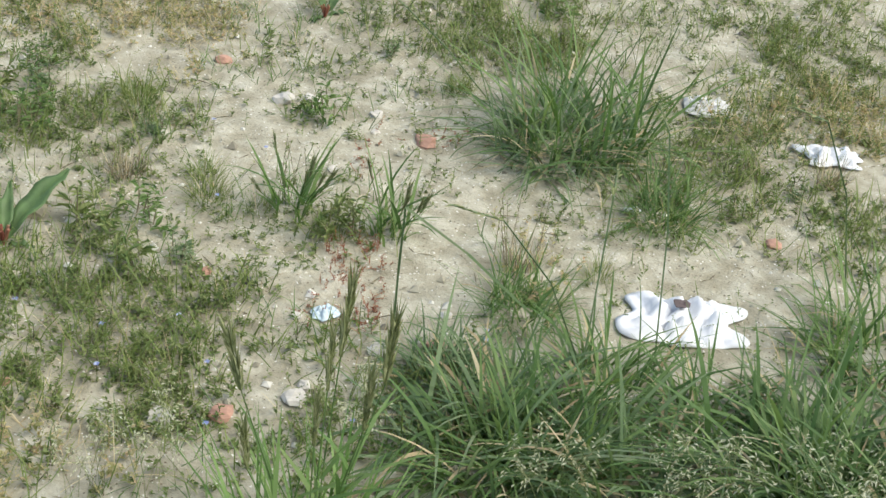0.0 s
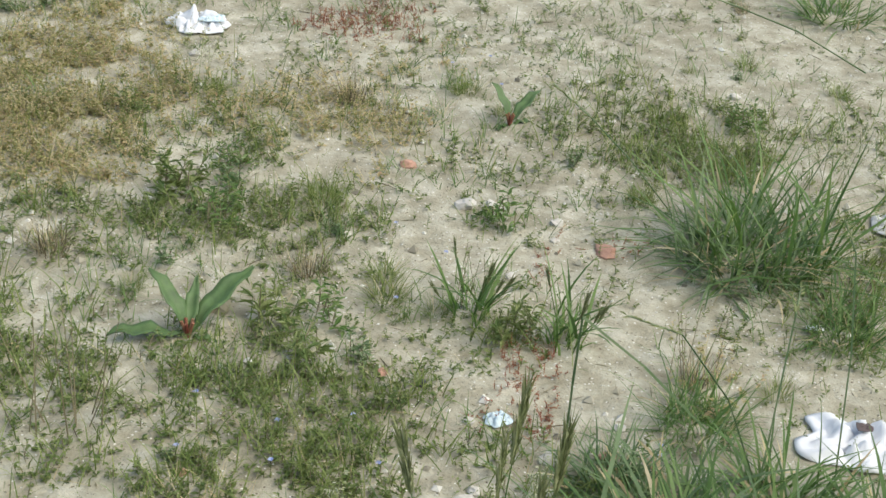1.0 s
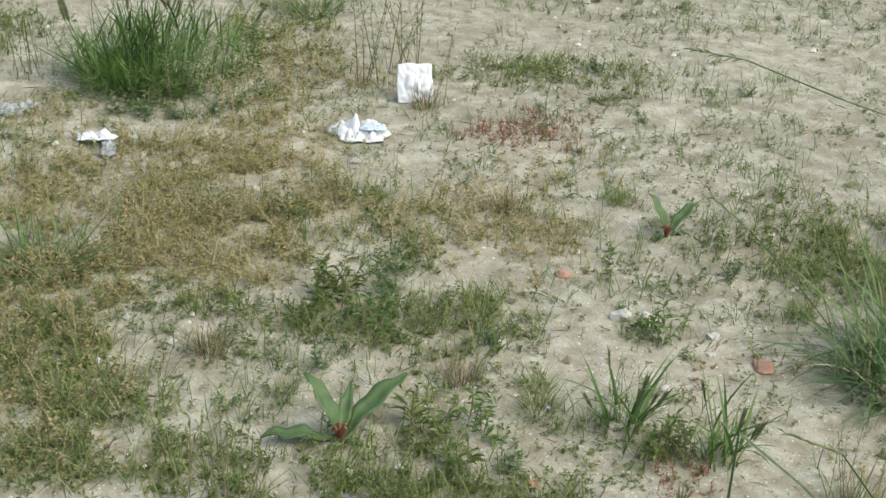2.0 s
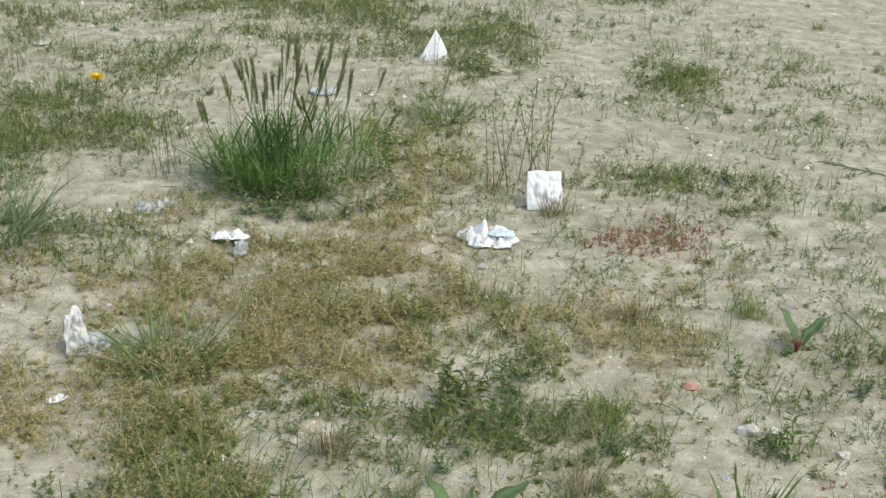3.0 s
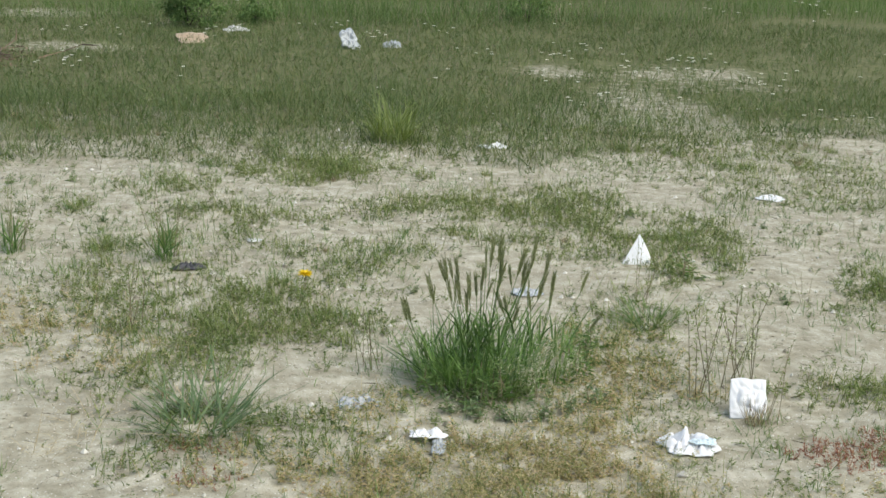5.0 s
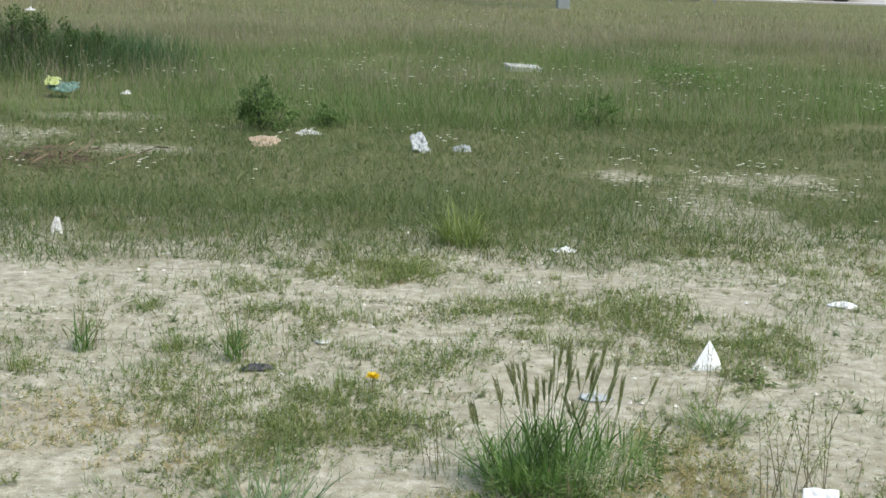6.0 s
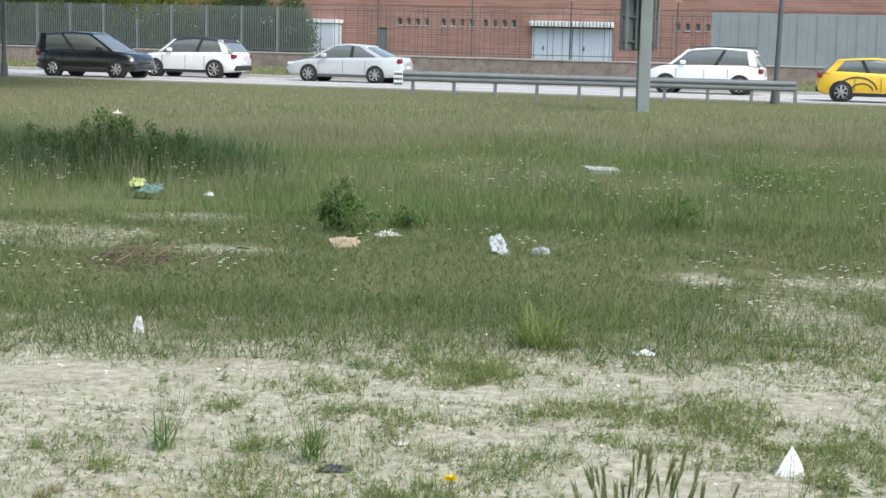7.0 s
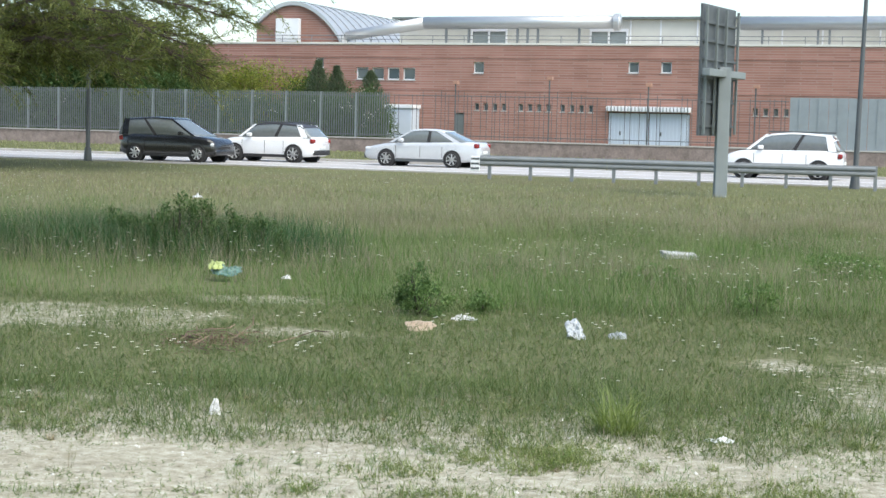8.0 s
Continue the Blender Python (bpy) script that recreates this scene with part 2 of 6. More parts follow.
def brick_material(name, c1, c2, mortar, width, height, mort=0.012):
    m, t, bsdf = nodes_of(name)
    b = t.nodes.new("ShaderNodeTexBrick")
    b.inputs["Scale"].default_value = 1.0
    b.inputs["Brick Width"].default_value, b.inputs["Row Height"].default_value, b.inputs["Mortar Size"].default_value = width, height, mort
    b.inputs["Color1"].default_value, b.inputs["Color2"].default_value, b.inputs["Mortar"].default_value = (*c1, 1), (*c2, 1), (*mortar, 1)
    tc = t.nodes.new("ShaderNodeTexCoord")
    s = t.nodes.new("ShaderNodeSeparateXYZ")
    c = t.nodes.new("ShaderNodeCombineXYZ")
    t.links.new(tc.outputs["Object"], s.inputs[0])
    t.links.new(maths(t, "ADD", s.outputs[0], s.outputs[1]), c.inputs[0])
    t.links.new(s.outputs[2], c.inputs[1])
    t.links.new(c.outputs[0], b.inputs["Vector"])
    wear = ramp(t, noise_tex(t, 0.5, 6), [(0.3, (0.78, 0.76, 0.74)), (0.7, (1, 1, 1))])
    t.links.new(mixed(t, 1.0, b.outputs["Color"], wear, "MULTIPLY"), bsdf.inputs["Base Color"])
    bsdf.inputs["Roughness"].default_value = 0.9
    bumped(t, bsdf, b.outputs["Fac"], -0.5, 0.01)
    return m


BRICKWALL = brick_material("red_brick_wall", (0.30, 0.145, 0.112), (0.40, 0.21, 0.165), (0.37, 0.255, 0.215), 1.9, 0.16, 0.028)
LOWWALL = surface("weathered_rubble_wall", (0.25, 0.20, 0.178), 0.95, vary=0.42, scale=1.7, bump=0.8, dist=0.06, fine=9.0)

# ---- helpers for shapes ----
def tri_mesh(name, pieces, mats, smooth=False):
    """One mesh from (verts, tris, material slot) numpy pieces."""
    vs, fs, ms, k = [], [], [], 0
    for v, f, s in pieces:
        vs.append(v), fs.append(f + k), ms.append(np.full(len(f), s, np.int32))
        k += len(v)
    v, f, s = np.concatenate(vs).astype(np.float32), np.concatenate(fs).astype(np.int32), np.concatenate(ms)
    me = bpy.data.meshes.new(name)
    me.vertices.add(len(v)), me.loops.add(f.size), me.polygons.add(len(f))
    me.vertices.foreach_set("co", v.ravel())
    me.loops.foreach_set("vertex_index", f.ravel())
    me.polygons.foreach_set("loop_start", np.arange(0, f.size, 3, dtype=np.int32))
    me.polygons.foreach_set("material_index", s)
    me.polygons.foreach_set("use_smooth", np.full(len(f), smooth))
    me.update(calc_edges=True)
    for m in mats:
        me.materials.append(m)
    return me


def lattice(x, y, seed):
    """Smooth value noise in 0..1."""
    xi, yi = np.floor(x).astype(np.int64), np.floor(y).astype(np.int64)
    fx, fy = x - xi, y - yi
    fx, fy = fx * fx * (3 - 2 * fx), fy * fy * (3 - 2 * fy)

    def h(a, b):
        n = (a * 374761393 + b * 668265263 + seed * 974711) & 0xFFFFFFFF
        n = ((n ^ (n >> 13)) * 1274126177) & 0xFFFFFFFF
        return ((n ^ (n >> 16)) & 0xFFFF) / 65535.0
    return (h(xi, yi) * (1 - fx) + h(xi + 1, yi) * fx) * (1 - fy) + (h(xi, yi + 1) * (1 - fx) + h(xi + 1, yi + 1) * fx) * fy


def clouds(x, y, scale, seed, octaves=3):
    v, a, tot = 0, 1.0, 0
    for o in range(octaves):
        v, tot = v + a * lattice(x * scale * 2 ** o + 17.3 * o, y * scale * 2 ** o - 9.1 * o, seed + o), tot + a
        a *= 0.5
    return v / tot


def ground_z(x, y):
    x, y = np.asarray(x, float), np.asarray(y, float)
    r = np.hypot(x, y)
    near = np.clip((14 - r) / 8, 0, 1)
    z = 0.030 * (clouds(x, y, 1.3, 3) - 0.5) + near * (0.013 * (clouds(x, y, 5.0, 5) - 0.5) + 0.009 * (clouds(x, y, 17.0, 8, 3) - 0.5) + 0.007 * np.clip(clouds(x, y, 38.0, 11, 2) - 0.55, 0, 1) ** 0.7)
    return z * np.clip((52 - r) / 10, 0, 1)


def gz(x, y):
    return float(ground_z(x, y))


def blades(p, az, length, width, lean, droop, segs=3, twist=None, tip=0.06):
    """Curved tapering blades from points p (n, 3); angles in radians from the vertical."""
    n = len(p)
    az, length, width, lean, droop = (np.broadcast_to(np.asarray(a, float), n) for a in (az, length, width, lean, droop))
    twist = rng.normal(0, 0.5, n) if twist is None else np.broadcast_to(twist, n)
    out = np.stack([np.sin(az), np.cos(az), np.zeros(n)], 1)
    side = np.stack([np.cos(az + twist), -np.sin(az + twist), np.zeros(n)], 1)
    c, rows = p.astype(float).copy(), []
    for i in range(segs + 1):
        s = i / segs
        w = width * (0.75 + 0.5 * s - 1.25 * s ** 2.2) * 0.5
        if i < segs:
            rows += [c - side * w[:, None], c + side * w[:, None]]
        else:
            rows += [c.copy()]
        th = lean + droop * (s + 0.5 / segs)
        step = length / segs
        c = c + out * (np.sin(th) * step)[:, None] + np.array([0, 0, 1.0]) * (np.cos(th) * step)[:, None]
    k = 2 * segs + 1
    v = np.stack(rows, 1).reshape(-1, 3)
    f = []
    for i in range(segs - 1):
        a = 2 * i
        f += [(a, a + 1, a + 3), (a, a + 3, a + 2)]
    f += [(2 * segs - 2, 2 * segs - 1, 2 * segs)]
    f = (np.arange(n)[:, None, None] * k + np.array(f)[None]).reshape(-1, 3)
    return v, f


def leaves(p, d, length, width, sag=0.15):
    """Folded pointed leaves from points p along directions d."""
    n = len(p)
    length, width = np.broadcast_to(length, n)[:, None], np.broadcast_to(width, n)[:, None]
    d = d / (np.linalg.norm(d, axis=1)[:, None] + 1e-9)
    side = np.cross(d, np.array([0, 0, 1.0]) + rng.normal(0, 0.25, (n, 3)))
    side /= np.linalg.norm(side, axis=1)[:, None] + 1e-9
    up = np.cross(side, d)
    mid = p + d * length * 0.5
    v = np.stack([p, mid - side * width / 2 + up * width * 0.2, mid + side * width / 2 + up * width * 0.2, p + d * length - up * length * sag], 1).reshape(-1, 3)
    f = (np.arange(n)[:, None, None] * 4 + np.array([(0, 3, 1), (0, 2, 3)])[None]).reshape(-1, 3)
    return v, f


def rods(a, b, r, r2=None):
    """Three-sided tapered rods from a to b."""
    n = len(a)
    r = np.broadcast_to(r, n)[:, None]
    r2 = r if r2 is None else np.broadcast_to(r2, n)[:, None]
    d = b - a
    d = d / (np.linalg.norm(d, axis=1)[:, None] + 1e-9)
    s = np.cross(d, np.array([0.31, 0.2, 0.11]) + np.array([0.0, 1.0, 0.2]))
    s /= np.linalg.norm(s, axis=1)[:, None] + 1e-9
    u = np.cross(d, s)
    ring = [(s * math.cos(q) + u * math.sin(q)) for q in (0, 2.094, 4.189)]
    v = np.stack([a + k * r for k in ring] + [b + k * r2 for k in ring], 1).reshape(-1, 3)
    f = (np.arange(n)[:, None, None] * 6 + np.array([(0, 1, 4), (0, 4, 3), (1, 2, 5), (1, 5, 4), (2, 0, 3), (2, 3, 5)])[None]).reshape(-1, 3)
    return v, f


def sprigs(p, height, n_leaf, leaf, wide, spread=0.7, stem=0.0008):
    """Small stems with leaves along them: (stem piece, leaf piece)."""
    n = len(p)
    height = np.broadcast_to(height, n)
    az, tilt = rng.uniform(0, 6.283, n), np.abs(rng.normal(0, spread, n)).clip(0, 1.35)
    top = p + np.stack([np.sin(az) * np.sin(tilt), np.cos(az) * np.sin(tilt), np.cos(tilt)], 1) * height[:, None]
    s = np.tile(np.linspace(0.2, 1.0, n_leaf), n)
    q = np.repeat(p, n_leaf, 0) + np.repeat(top - p, n_leaf, 0) * s[:, None]
    la = rng.uniform(0, 6.283, n * n_leaf)
    up = rng.uniform(-0.1, 0.9, n * n_leaf)
    d = np.stack([np.sin(la), np.cos(la), up], 1)
    size = np.repeat(rng.uniform(0.6, 1.3, n), n_leaf) * (1.15 - 0.5 * s)
    return leaves(p, top - p, height, stem * 2.4, 0.0), leaves(q, d, leaf * size, wide * size)


def az_lo(r):
    return np.interp(r, [1.2, 2.2, 3, 4, 6.5, 10], [5, 0, -8, -14, -23, -23])


def az_hi(r):
    return np.interp(r, [1.5, 4, 5, 7, 10, 15, 30, 100], [72, 62, 52, 43, 37, 31, 25, 23])


def wedge(n, r0, r1):
    """Random ground points in the part of the field that the eye sweeps over."""
    r = np.sqrt(rng.uniform(r0 * r0, r1 * r1, n))
    a = np.radians(rng.uniform(-23, 72, n))
    keep = (np.degrees(a) > az_lo(r)) & (np.degrees(a) < az_hi(r))
    r, a = r[keep], a[keep]
    return r * np.sin(a), r * np.cos(a)


def on_ground(x, y):
    return np.stack([x, y, ground_z(x, y) - 0.002], 1)


def in_patches(rows, per_m2, ragged=0.6):
    """Points in soft-edged ragged ovals (x, y, across, along, density); the oval's long way points from the eye."""
    xs, ys = [], []
    for cx, cy, a, b, dens in rows:
        n = int(math.pi * a * b * 2.8 * per_m2 * dens * (1.0 if cy < 4.2 else 0.75))
        q, t = np.sqrt(rng.uniform(0, 2.8, n)), rng.uniform(0, 6.283, n)
        l = math.hypot(cx, cy)
        ux, uy = cx / l, cy / l
        da, db = q * np.cos(t) * a, q * np.sin(t) * b
        x, y = cx + ux * db + uy * da, cy + uy * db - ux * da
        lim = 0.8 - q ** 2 * 0.36 + ragged * 3.2 * (clouds(x, y, 7.0 if cy > 4.2 else 11.0, 21) - 0.5)
        k = lim > rng.uniform(0.05, 0.75, n)
        xs.append(x[k]), ys.append(y[k])
    return np.concatenate(xs), np.concatenate(ys)


def add(name, me, parent=None, label="", **tags):
    ob = new(name, me)
    if parent is not None:
        ob.parent = parent
    return tagged(ob, label, **tags)


def part(name, bm, material, parent, label="", smooth=False):
    """Links a bmesh as one mesh under a thing or a part."""
    me = bpy.data.meshes.new(name)
    bm.normal_update()
    bm.to_mesh(me)
    bm.free()
    me.materials.append(material)
    for p in me.polygons:
        p.use_smooth = smooth
    return add(name, me, parent, label)


def empty(name, m, label, category, group="", kind=""):
    ob = new(name)
    ob.matrix_world = m
    return tagged(ob, label, category, group, kind)


def box(bm, x0, x1, y0, y1, z0, z1, bevel=0.0):
    r = bmesh.ops.create_cube(bm, size=1.0)
    for v in r["verts"]:
        v.co = Vector((x0 + (v.co.x + 0.5) * (x1 - x0), y0 + (v.co.y + 0.5) * (y1 - y0), z0 + (v.co.z + 0.5) * (z1 - z0)))
    if bevel:
        es = list({e for v in r["verts"] for e in v.link_edges})
        bmesh.ops.bevel(bm, geom=es, offset=bevel, segments=2, affect="EDGES", profile=0.6)
    return bm


def boxed(*a, **k):
    return box(bmesh.new(), *a, **k)


def tube(bm, a, b, r, r2=None, sides=10):
    a, b = Vector(a), Vector(b)
    d = b - a
    m = Matrix.Translation((a + b) / 2) @ d.to_track_quat("Z", "Y").to_matrix().to_4x4()
    bmesh.ops.create_cone(bm, cap_ends=True, segments=sides, radius1=r, radius2=r if r2 is None else r2, depth=d.length, matrix=m)
    return bm


# ---- ground: one sheet to the horizon ----
def build_ground():
    rr = [0.35]
    while rr[-1] < 1.2:
        rr.append(rr[-1] * 1.03)
    while rr[-1] < 9.5:
        rr.append(rr[-1] * 1.0078)
    while rr[-1] < 22:
        rr.append(rr[-1] * 1.0125)
    while rr[-1] < 4000:
        rr.append(rr[-1] * 1.12)
    aa = np.concatenate([np.arange(-26, 74, 0.44), np.arange(74, 334, 5.0)])
    r, a = np.meshgrid(np.array(rr), np.radians(aa), indexing="ij")
    x, y = (r * np.sin(a)).ravel(), (r * np.cos(a)).ravel()
    v = np.stack([x, y, ground_z(x, y)], 1)
    v = np.concatenate([v, [[0, 0, 0]]])
    nr, na = r.shape
    i, j = np.meshgrid(np.arange(nr - 1), np.arange(na), indexing="ij")
    j2 = (j + 1) % na
    p, q, s, u = i * na + j, (i + 1) * na + j, (i + 1) * na + j2, i * na + j2
    f = np.concatenate([np.stack([p, u, s], -1).reshape(-1, 3), np.stack([p, s, q], -1).reshape(-1, 3)])
    k = np.arange(na)
    f = np.concatenate([f, np.stack([np.full(na, len(v) - 1), (k + 1) % na, k], 1)])
    f = f[:, ::-1]
    add("ground", tri_mesh("ground", [(v, f, 0)], [GROUND], True), None, "pale sandy soil turning into rough meadow turf", category="ground", kind="structure")


build_ground()

# ---- the road and what lies along it, in a frame turned 20 degrees ----
ALONG = -20.0


def beside(y0, u=0.0, v=0.0, z=0.0, turn=0.0):
    return pose(0, y0, 0, 0, 0, ALONG) @ pose(u, v, z, 0, 0, turn)


def build_road():
    bm = boxed(-90, 90, 0.0, 8.6, -0.3, 0.05)
    ob = part("road", bm, ASPHALT, None)
    ob.matrix_world = beside(53.6)
    tagged(ob, "pale worn asphalt road across the field", "road", kind="structure")
    for v0, v1, name in ((0.25, 0.40, "edge_line"), (8.2, 8.35, "edge_line"), (4.22, 4.34, "centre_line")):
        part(name, boxed(-90, 90, v0, v1, 0.05, 0.055), WHITEP, ob)
    kerb = part("kerb", boxed(-90, 90, 8.62, 8.8, -0.1, 0.16, bevel=0.02), CONCRETE, None)
    kerb.matrix_world = beside(53.6)
    tagged(kerb, "grey concrete kerb on the far road side", "kerb", kind="structure")


build_road()

# ---- brick works building beyond the road ----
def wall_with_holes(bm, u0, u1, z0, z1, holes, depth=0.35):
    us = sorted({u0, u1, *[h[0] for h in holes], *[h[1] for h in holes]})
    zs = sorted({z0, z1, *[h[2] for h in holes], *[h[3] for h in holes]})
    for a, b in zip(us, us[1:]):
        for c, d in zip(zs, zs[1:]):
            if not any(h[0] <= (a + b) / 2 <= h[1] and h[2] <= (c + d) / 2 <= h[3] for h in holes):
                box(bm, a, b, 0, depth, c, d)
    return bm


def window(parent, a, b, c, d, frame_mat=WHITEP, f=0.07, lit=WINDARK):
    bm = bmesh.new()
    box(bm, a, a + f, 0.16, 0.24, c, d)
    box(bm, b - f, b, 0.16, 0.24, c, d)
    box(bm, a + f, b - f, 0.16, 0.24, c, c + f)
    box(bm, a + f, b - f, 0.16, 0.24, d - f, d)
    w = part("window", bm, frame_mat, parent)
    part("pane", boxed(a + f, b - f, 0.19, 0.21, c + f, d - f), lit, w, "dark window glass")
    part("sill", boxed(a - 0.05, b + 0.05, -0.05, 0.15, c - 0.06, c, bevel=0.01), CONCRETE, w)


def build_works():
    b = empty("brick_building", beside(102), "long red brick works building with flat roof and ducts", "building")
    upper = [(1.8, 2.52, 5.14, 5.87), (12.1, 12.78, 5.26, 5.96), (14.19, 14.87, 5.28, 5.97), (-9.5, -8.9, 5.4, 6.05)]
    strip = [(-6.5 + 1.12 * i, -5.62 + 1.12 * i, 4.65, 5.45) for i in range(4)]
    slots = []
    for s in (1.95, 4.95, 7.75, 20.0, 22.9, 25.6):
        slots += [(s + 0.62 * i, s + 0.62 * i + 0.3, 2.74, 3.2) for i in range(4)]
    gates = [(10.92, 16.14, 0.0, 2.8), (0.55, 1.25, 0.0, 2.55)]
    part("front_wall", wall_with_holes(bmesh.new(), -23.5, 44, -0.1, 6.95, upper + strip + slots + gates), BRICKWALL, b, "red brick wall with pale joints")
    part("side_wall", boxed(-23.5, -23.15, 0.36, 24, -0.1, 6.95), BRICKWALL, b)
    part("side_wall", boxed(43.65, 44, 0.36, 24, -0.1, 6.95), BRICKWALL, b)
    part("back_wall", boxed(-23.5, 44, 24, 24.35, -0.1, 6.95), BRICKWALL, b)
    part("roof", boxed(-23.14, 43.64, 0.36, 23.99, 6.5, 6.8), CONCRETE, b, "flat grey roof")
    part("parapet_cap", boxed(-23.6, 44.1, -0.06, 0.45, 6.96, 7.10, bevel=0.03), PANELC, b, "pale metal parapet cap")
    part("brick_band", boxed(-23.5, 44, -0.03, -0.002, 6.12, 6.3), BRICKWALL, b)
    part("brick_band", boxed(-23.5, 44, -0.03, -0.002, 4.0, 4.1), BRICKWALL, b)
    for h in upper + strip:
        window(b, *h)
    for h in slots:
        window(b, *h, frame_mat=CONCRETE, f=0.04)
    for x0, x1 in ((10.95, 13.5), (13.56, 16.11)):
        d = part("gate_leaf", boxed(x0, x1, 0.1, 0.16, 0.0, 2.74, bevel=0.01), BLUEDOOR, b, "pale blue steel gate leaf")
        for i in range(11):
            x = x0 + 0.12 + i * (x1 - x0 - 0.24) / 10
            part("rib", boxed(x - 0.035, x + 0.035, 0.07, 0.098, 0.05, 2.7), BLUEDOOR, d)
        part("handle", boxed(x0 + 0.7, x0 + 0.8, 0.04, 0.098, 1.35, 1.6), DARKP, d)
    g = part("canopy", boxed(10.85, 16.2, -0.5, -0.02, 2.84, 3.16, bevel=0.03), WHITEP, b, "white ribbed canopy over the gate")
    for i in range(24):
        x = 10.95 + i * 0.222
        part("rib", boxed(x, x + 0.05, -0.53, -0.503, 2.86, 3.14), GREYP, g)
    part("side_door", boxed(0.6, 1.2, 0.1, 0.16, 0.0, 2.5), GREYP, b, "narrow grey steel door")
    k = part("kiosk", boxed(-3.7, -1.85, -1.6, -0.1, 0.0, 2.75, bevel=0.03), BLUEDOOR, b, "pale blue steel lean-to")
    part("roof", boxed(-3.8, -1.75, -1.7, -0.1, 2.76, 3.0, bevel=0.02), WHITEP, k)
    # set-back upper floor, ducts and tank on the roof
    for x0, x1 in ((-5, 0.3), (2.7, 8.6), (11.0, 20.2), (20.2, 29.5), (31.9, 42)):
        part("upper_wall", boxed(x0, x1, 4.0, 4.3, 6.9, 8.9), PANELC, b, "cream cladding of the upper storey")
    for x0 in (0.3, 8.6, 29.5):
        part("lintel", boxed(x0, x0 + 2.4, 4.0, 4.3, 8.1, 8.9), PANELC, b)
        part("apron", boxed(x0, x0 + 2.4, 4.0, 4.3, 6.9, 7.25), PANELC, b)
    for a in (0.3, 8.6, 29.5):
        w = part("window", boxed(a, a + 2.4, 4.1, 4.15, 7.25, 8.1), PALEGLASS, b, "pale window glass")
        part("frame", boxed(a - 0.1, a + 2.5, 3.9, 3.98, 8.1, 8.3), WHITEP, w)
        part("frame", boxed(a - 0.1, a + 2.5, 3.9, 3.98, 7.15, 7.3), WHITEP, w)
        for x in (a - 0.1, a + 1.14, a + 2.38):
            part("mullion", boxed(x, x + 0.12, 3.9, 3.98, 7.301, 8.099), WHITEP, w)
    part("upper_roof", boxed(-5.4, 42.4, 3.5, 14, 8.91, 9.05), GREYP, b, "thin grey sheet roof")
    for a in (11.2, 13.2, 15.6, 21, 23.5, 27, 31, 35):
        part("seam", boxed(a, a + 0.09, 3.93, 3.985, 6.95, 8.9), WHITEP, b)
    bm = bmesh.new()
    tube(bm, (-2.5, 2.2, 8.55), (11.0, 2.2, 8.6), 0.42, sides=20)
    tube(bm, (-2.5, 2.2, 8.55), (-8.2, 2.2, 7.65), 0.42, 0.34, sides=20)
    d = part("duct", bm, DUCT, b, "long round grey metal duct", True)
    part("flange", tube(bmesh.new(), (10.6, 2.2, 8.6), (10.95, 2.2, 8.6), 0.56, sides=20), DUCT, d)
    part("duct", tube(bmesh.new(), (18.7, 2.2, 8.5), (42, 2.2, 8.62), 0.42, sides=20), DUCT, b, "long round grey metal duct", True)
    for x in (-1.0, 0.6, 4.0, 4.7, 5.4, 8.2, 20, 23.4, 24.1, 27.5, 32, 38):
        part("duct_support", boxed(x, x + 0.12, 2.1, 2.3, 6.8, 8.25), GALV, b)
    for z in (7.35, 7.6):
        part("roof_rail", tube(bmesh.new(), (-14.5, 0.6, z), (43, 0.6, z), 0.025, sides=6), GALV, b)
    for i in range(27):
        part("rail_post", tube(bmesh.new(), (-14.5 + i * 2.2, 0.6, 6.8), (-14.5 + i * 2.2, 0.6, 7.62), 0.025, sides=6), GALV, b)
    # barrel vault
    bm, n = bmesh.new(), 20
    ring = [(-14.6 + 6.6 * i / n, 6.8 + 2.85 * math.sin(math.pi * (0.12 + 0.88 * i / n)) ** 0.75 if i < n else 6.8) for i in range(n + 1)]
    front = [bm.verts.new((x, 1.2, z)) for x, z in ring]
    back = [bm.verts.new((x, 20, z)) for x, z in ring]
    f0, f1 = [[bm.verts.new((x, y, 6.79)) for x in (ring[-1][0], ring[0][0])] for y in (1.2, 20)]
    near, far = front + f0, back + f1
    bm.faces.new(near), bm.faces.new(far[::-1])
    for k in range(len(near)):
        bm.faces.new((near[k - 1], far[k - 1], far[k], near[k]))
    bmesh.ops.recalc_face_normals(bm, faces=bm.faces)
    part("vault_gable", bm, BRICKWALL, b, "rounded red brick gable")
    bm = bmesh.new()
    rows = [[bm.verts.new((x, y, z + d)) for y, d in ((0.9, 0.02), (0.9, 0.3), (20.2, 0.3), (20.2, 0.02))] for x, z in ring]
    for p, q in zip(rows, rows[1:]):
        for k in range(4):
            bm.faces.new((p[k], q[k], q[(k + 1) % 4], p[(k + 1) % 4]))
    bm.faces.new(rows[0]), bm.faces.new(rows[-1][::-1])
    bmesh.ops.recalc_face_normals(bm, faces=bm.faces)
    vault = part("vault_roof", bm, DUCT, b, "curved pale metal roof")
    for y in np.arange(2.0, 20.0, 1.5):
        bm = bmesh.new()
        for (x, z), (x2, z2) in zip(ring, ring[1:]):
            tube(bm, (x, y, z + 0.31), (x2, y, z2 + 0.31), 0.05, sides=5)
        part("seam", bm, GALV, vault)
    part("roof_unit", boxed(-12.9, -11.15, 0.7, 1.1, 7.15, 8.75, bevel=0.04), WHITEP, b, "white roof unit")


build_works()


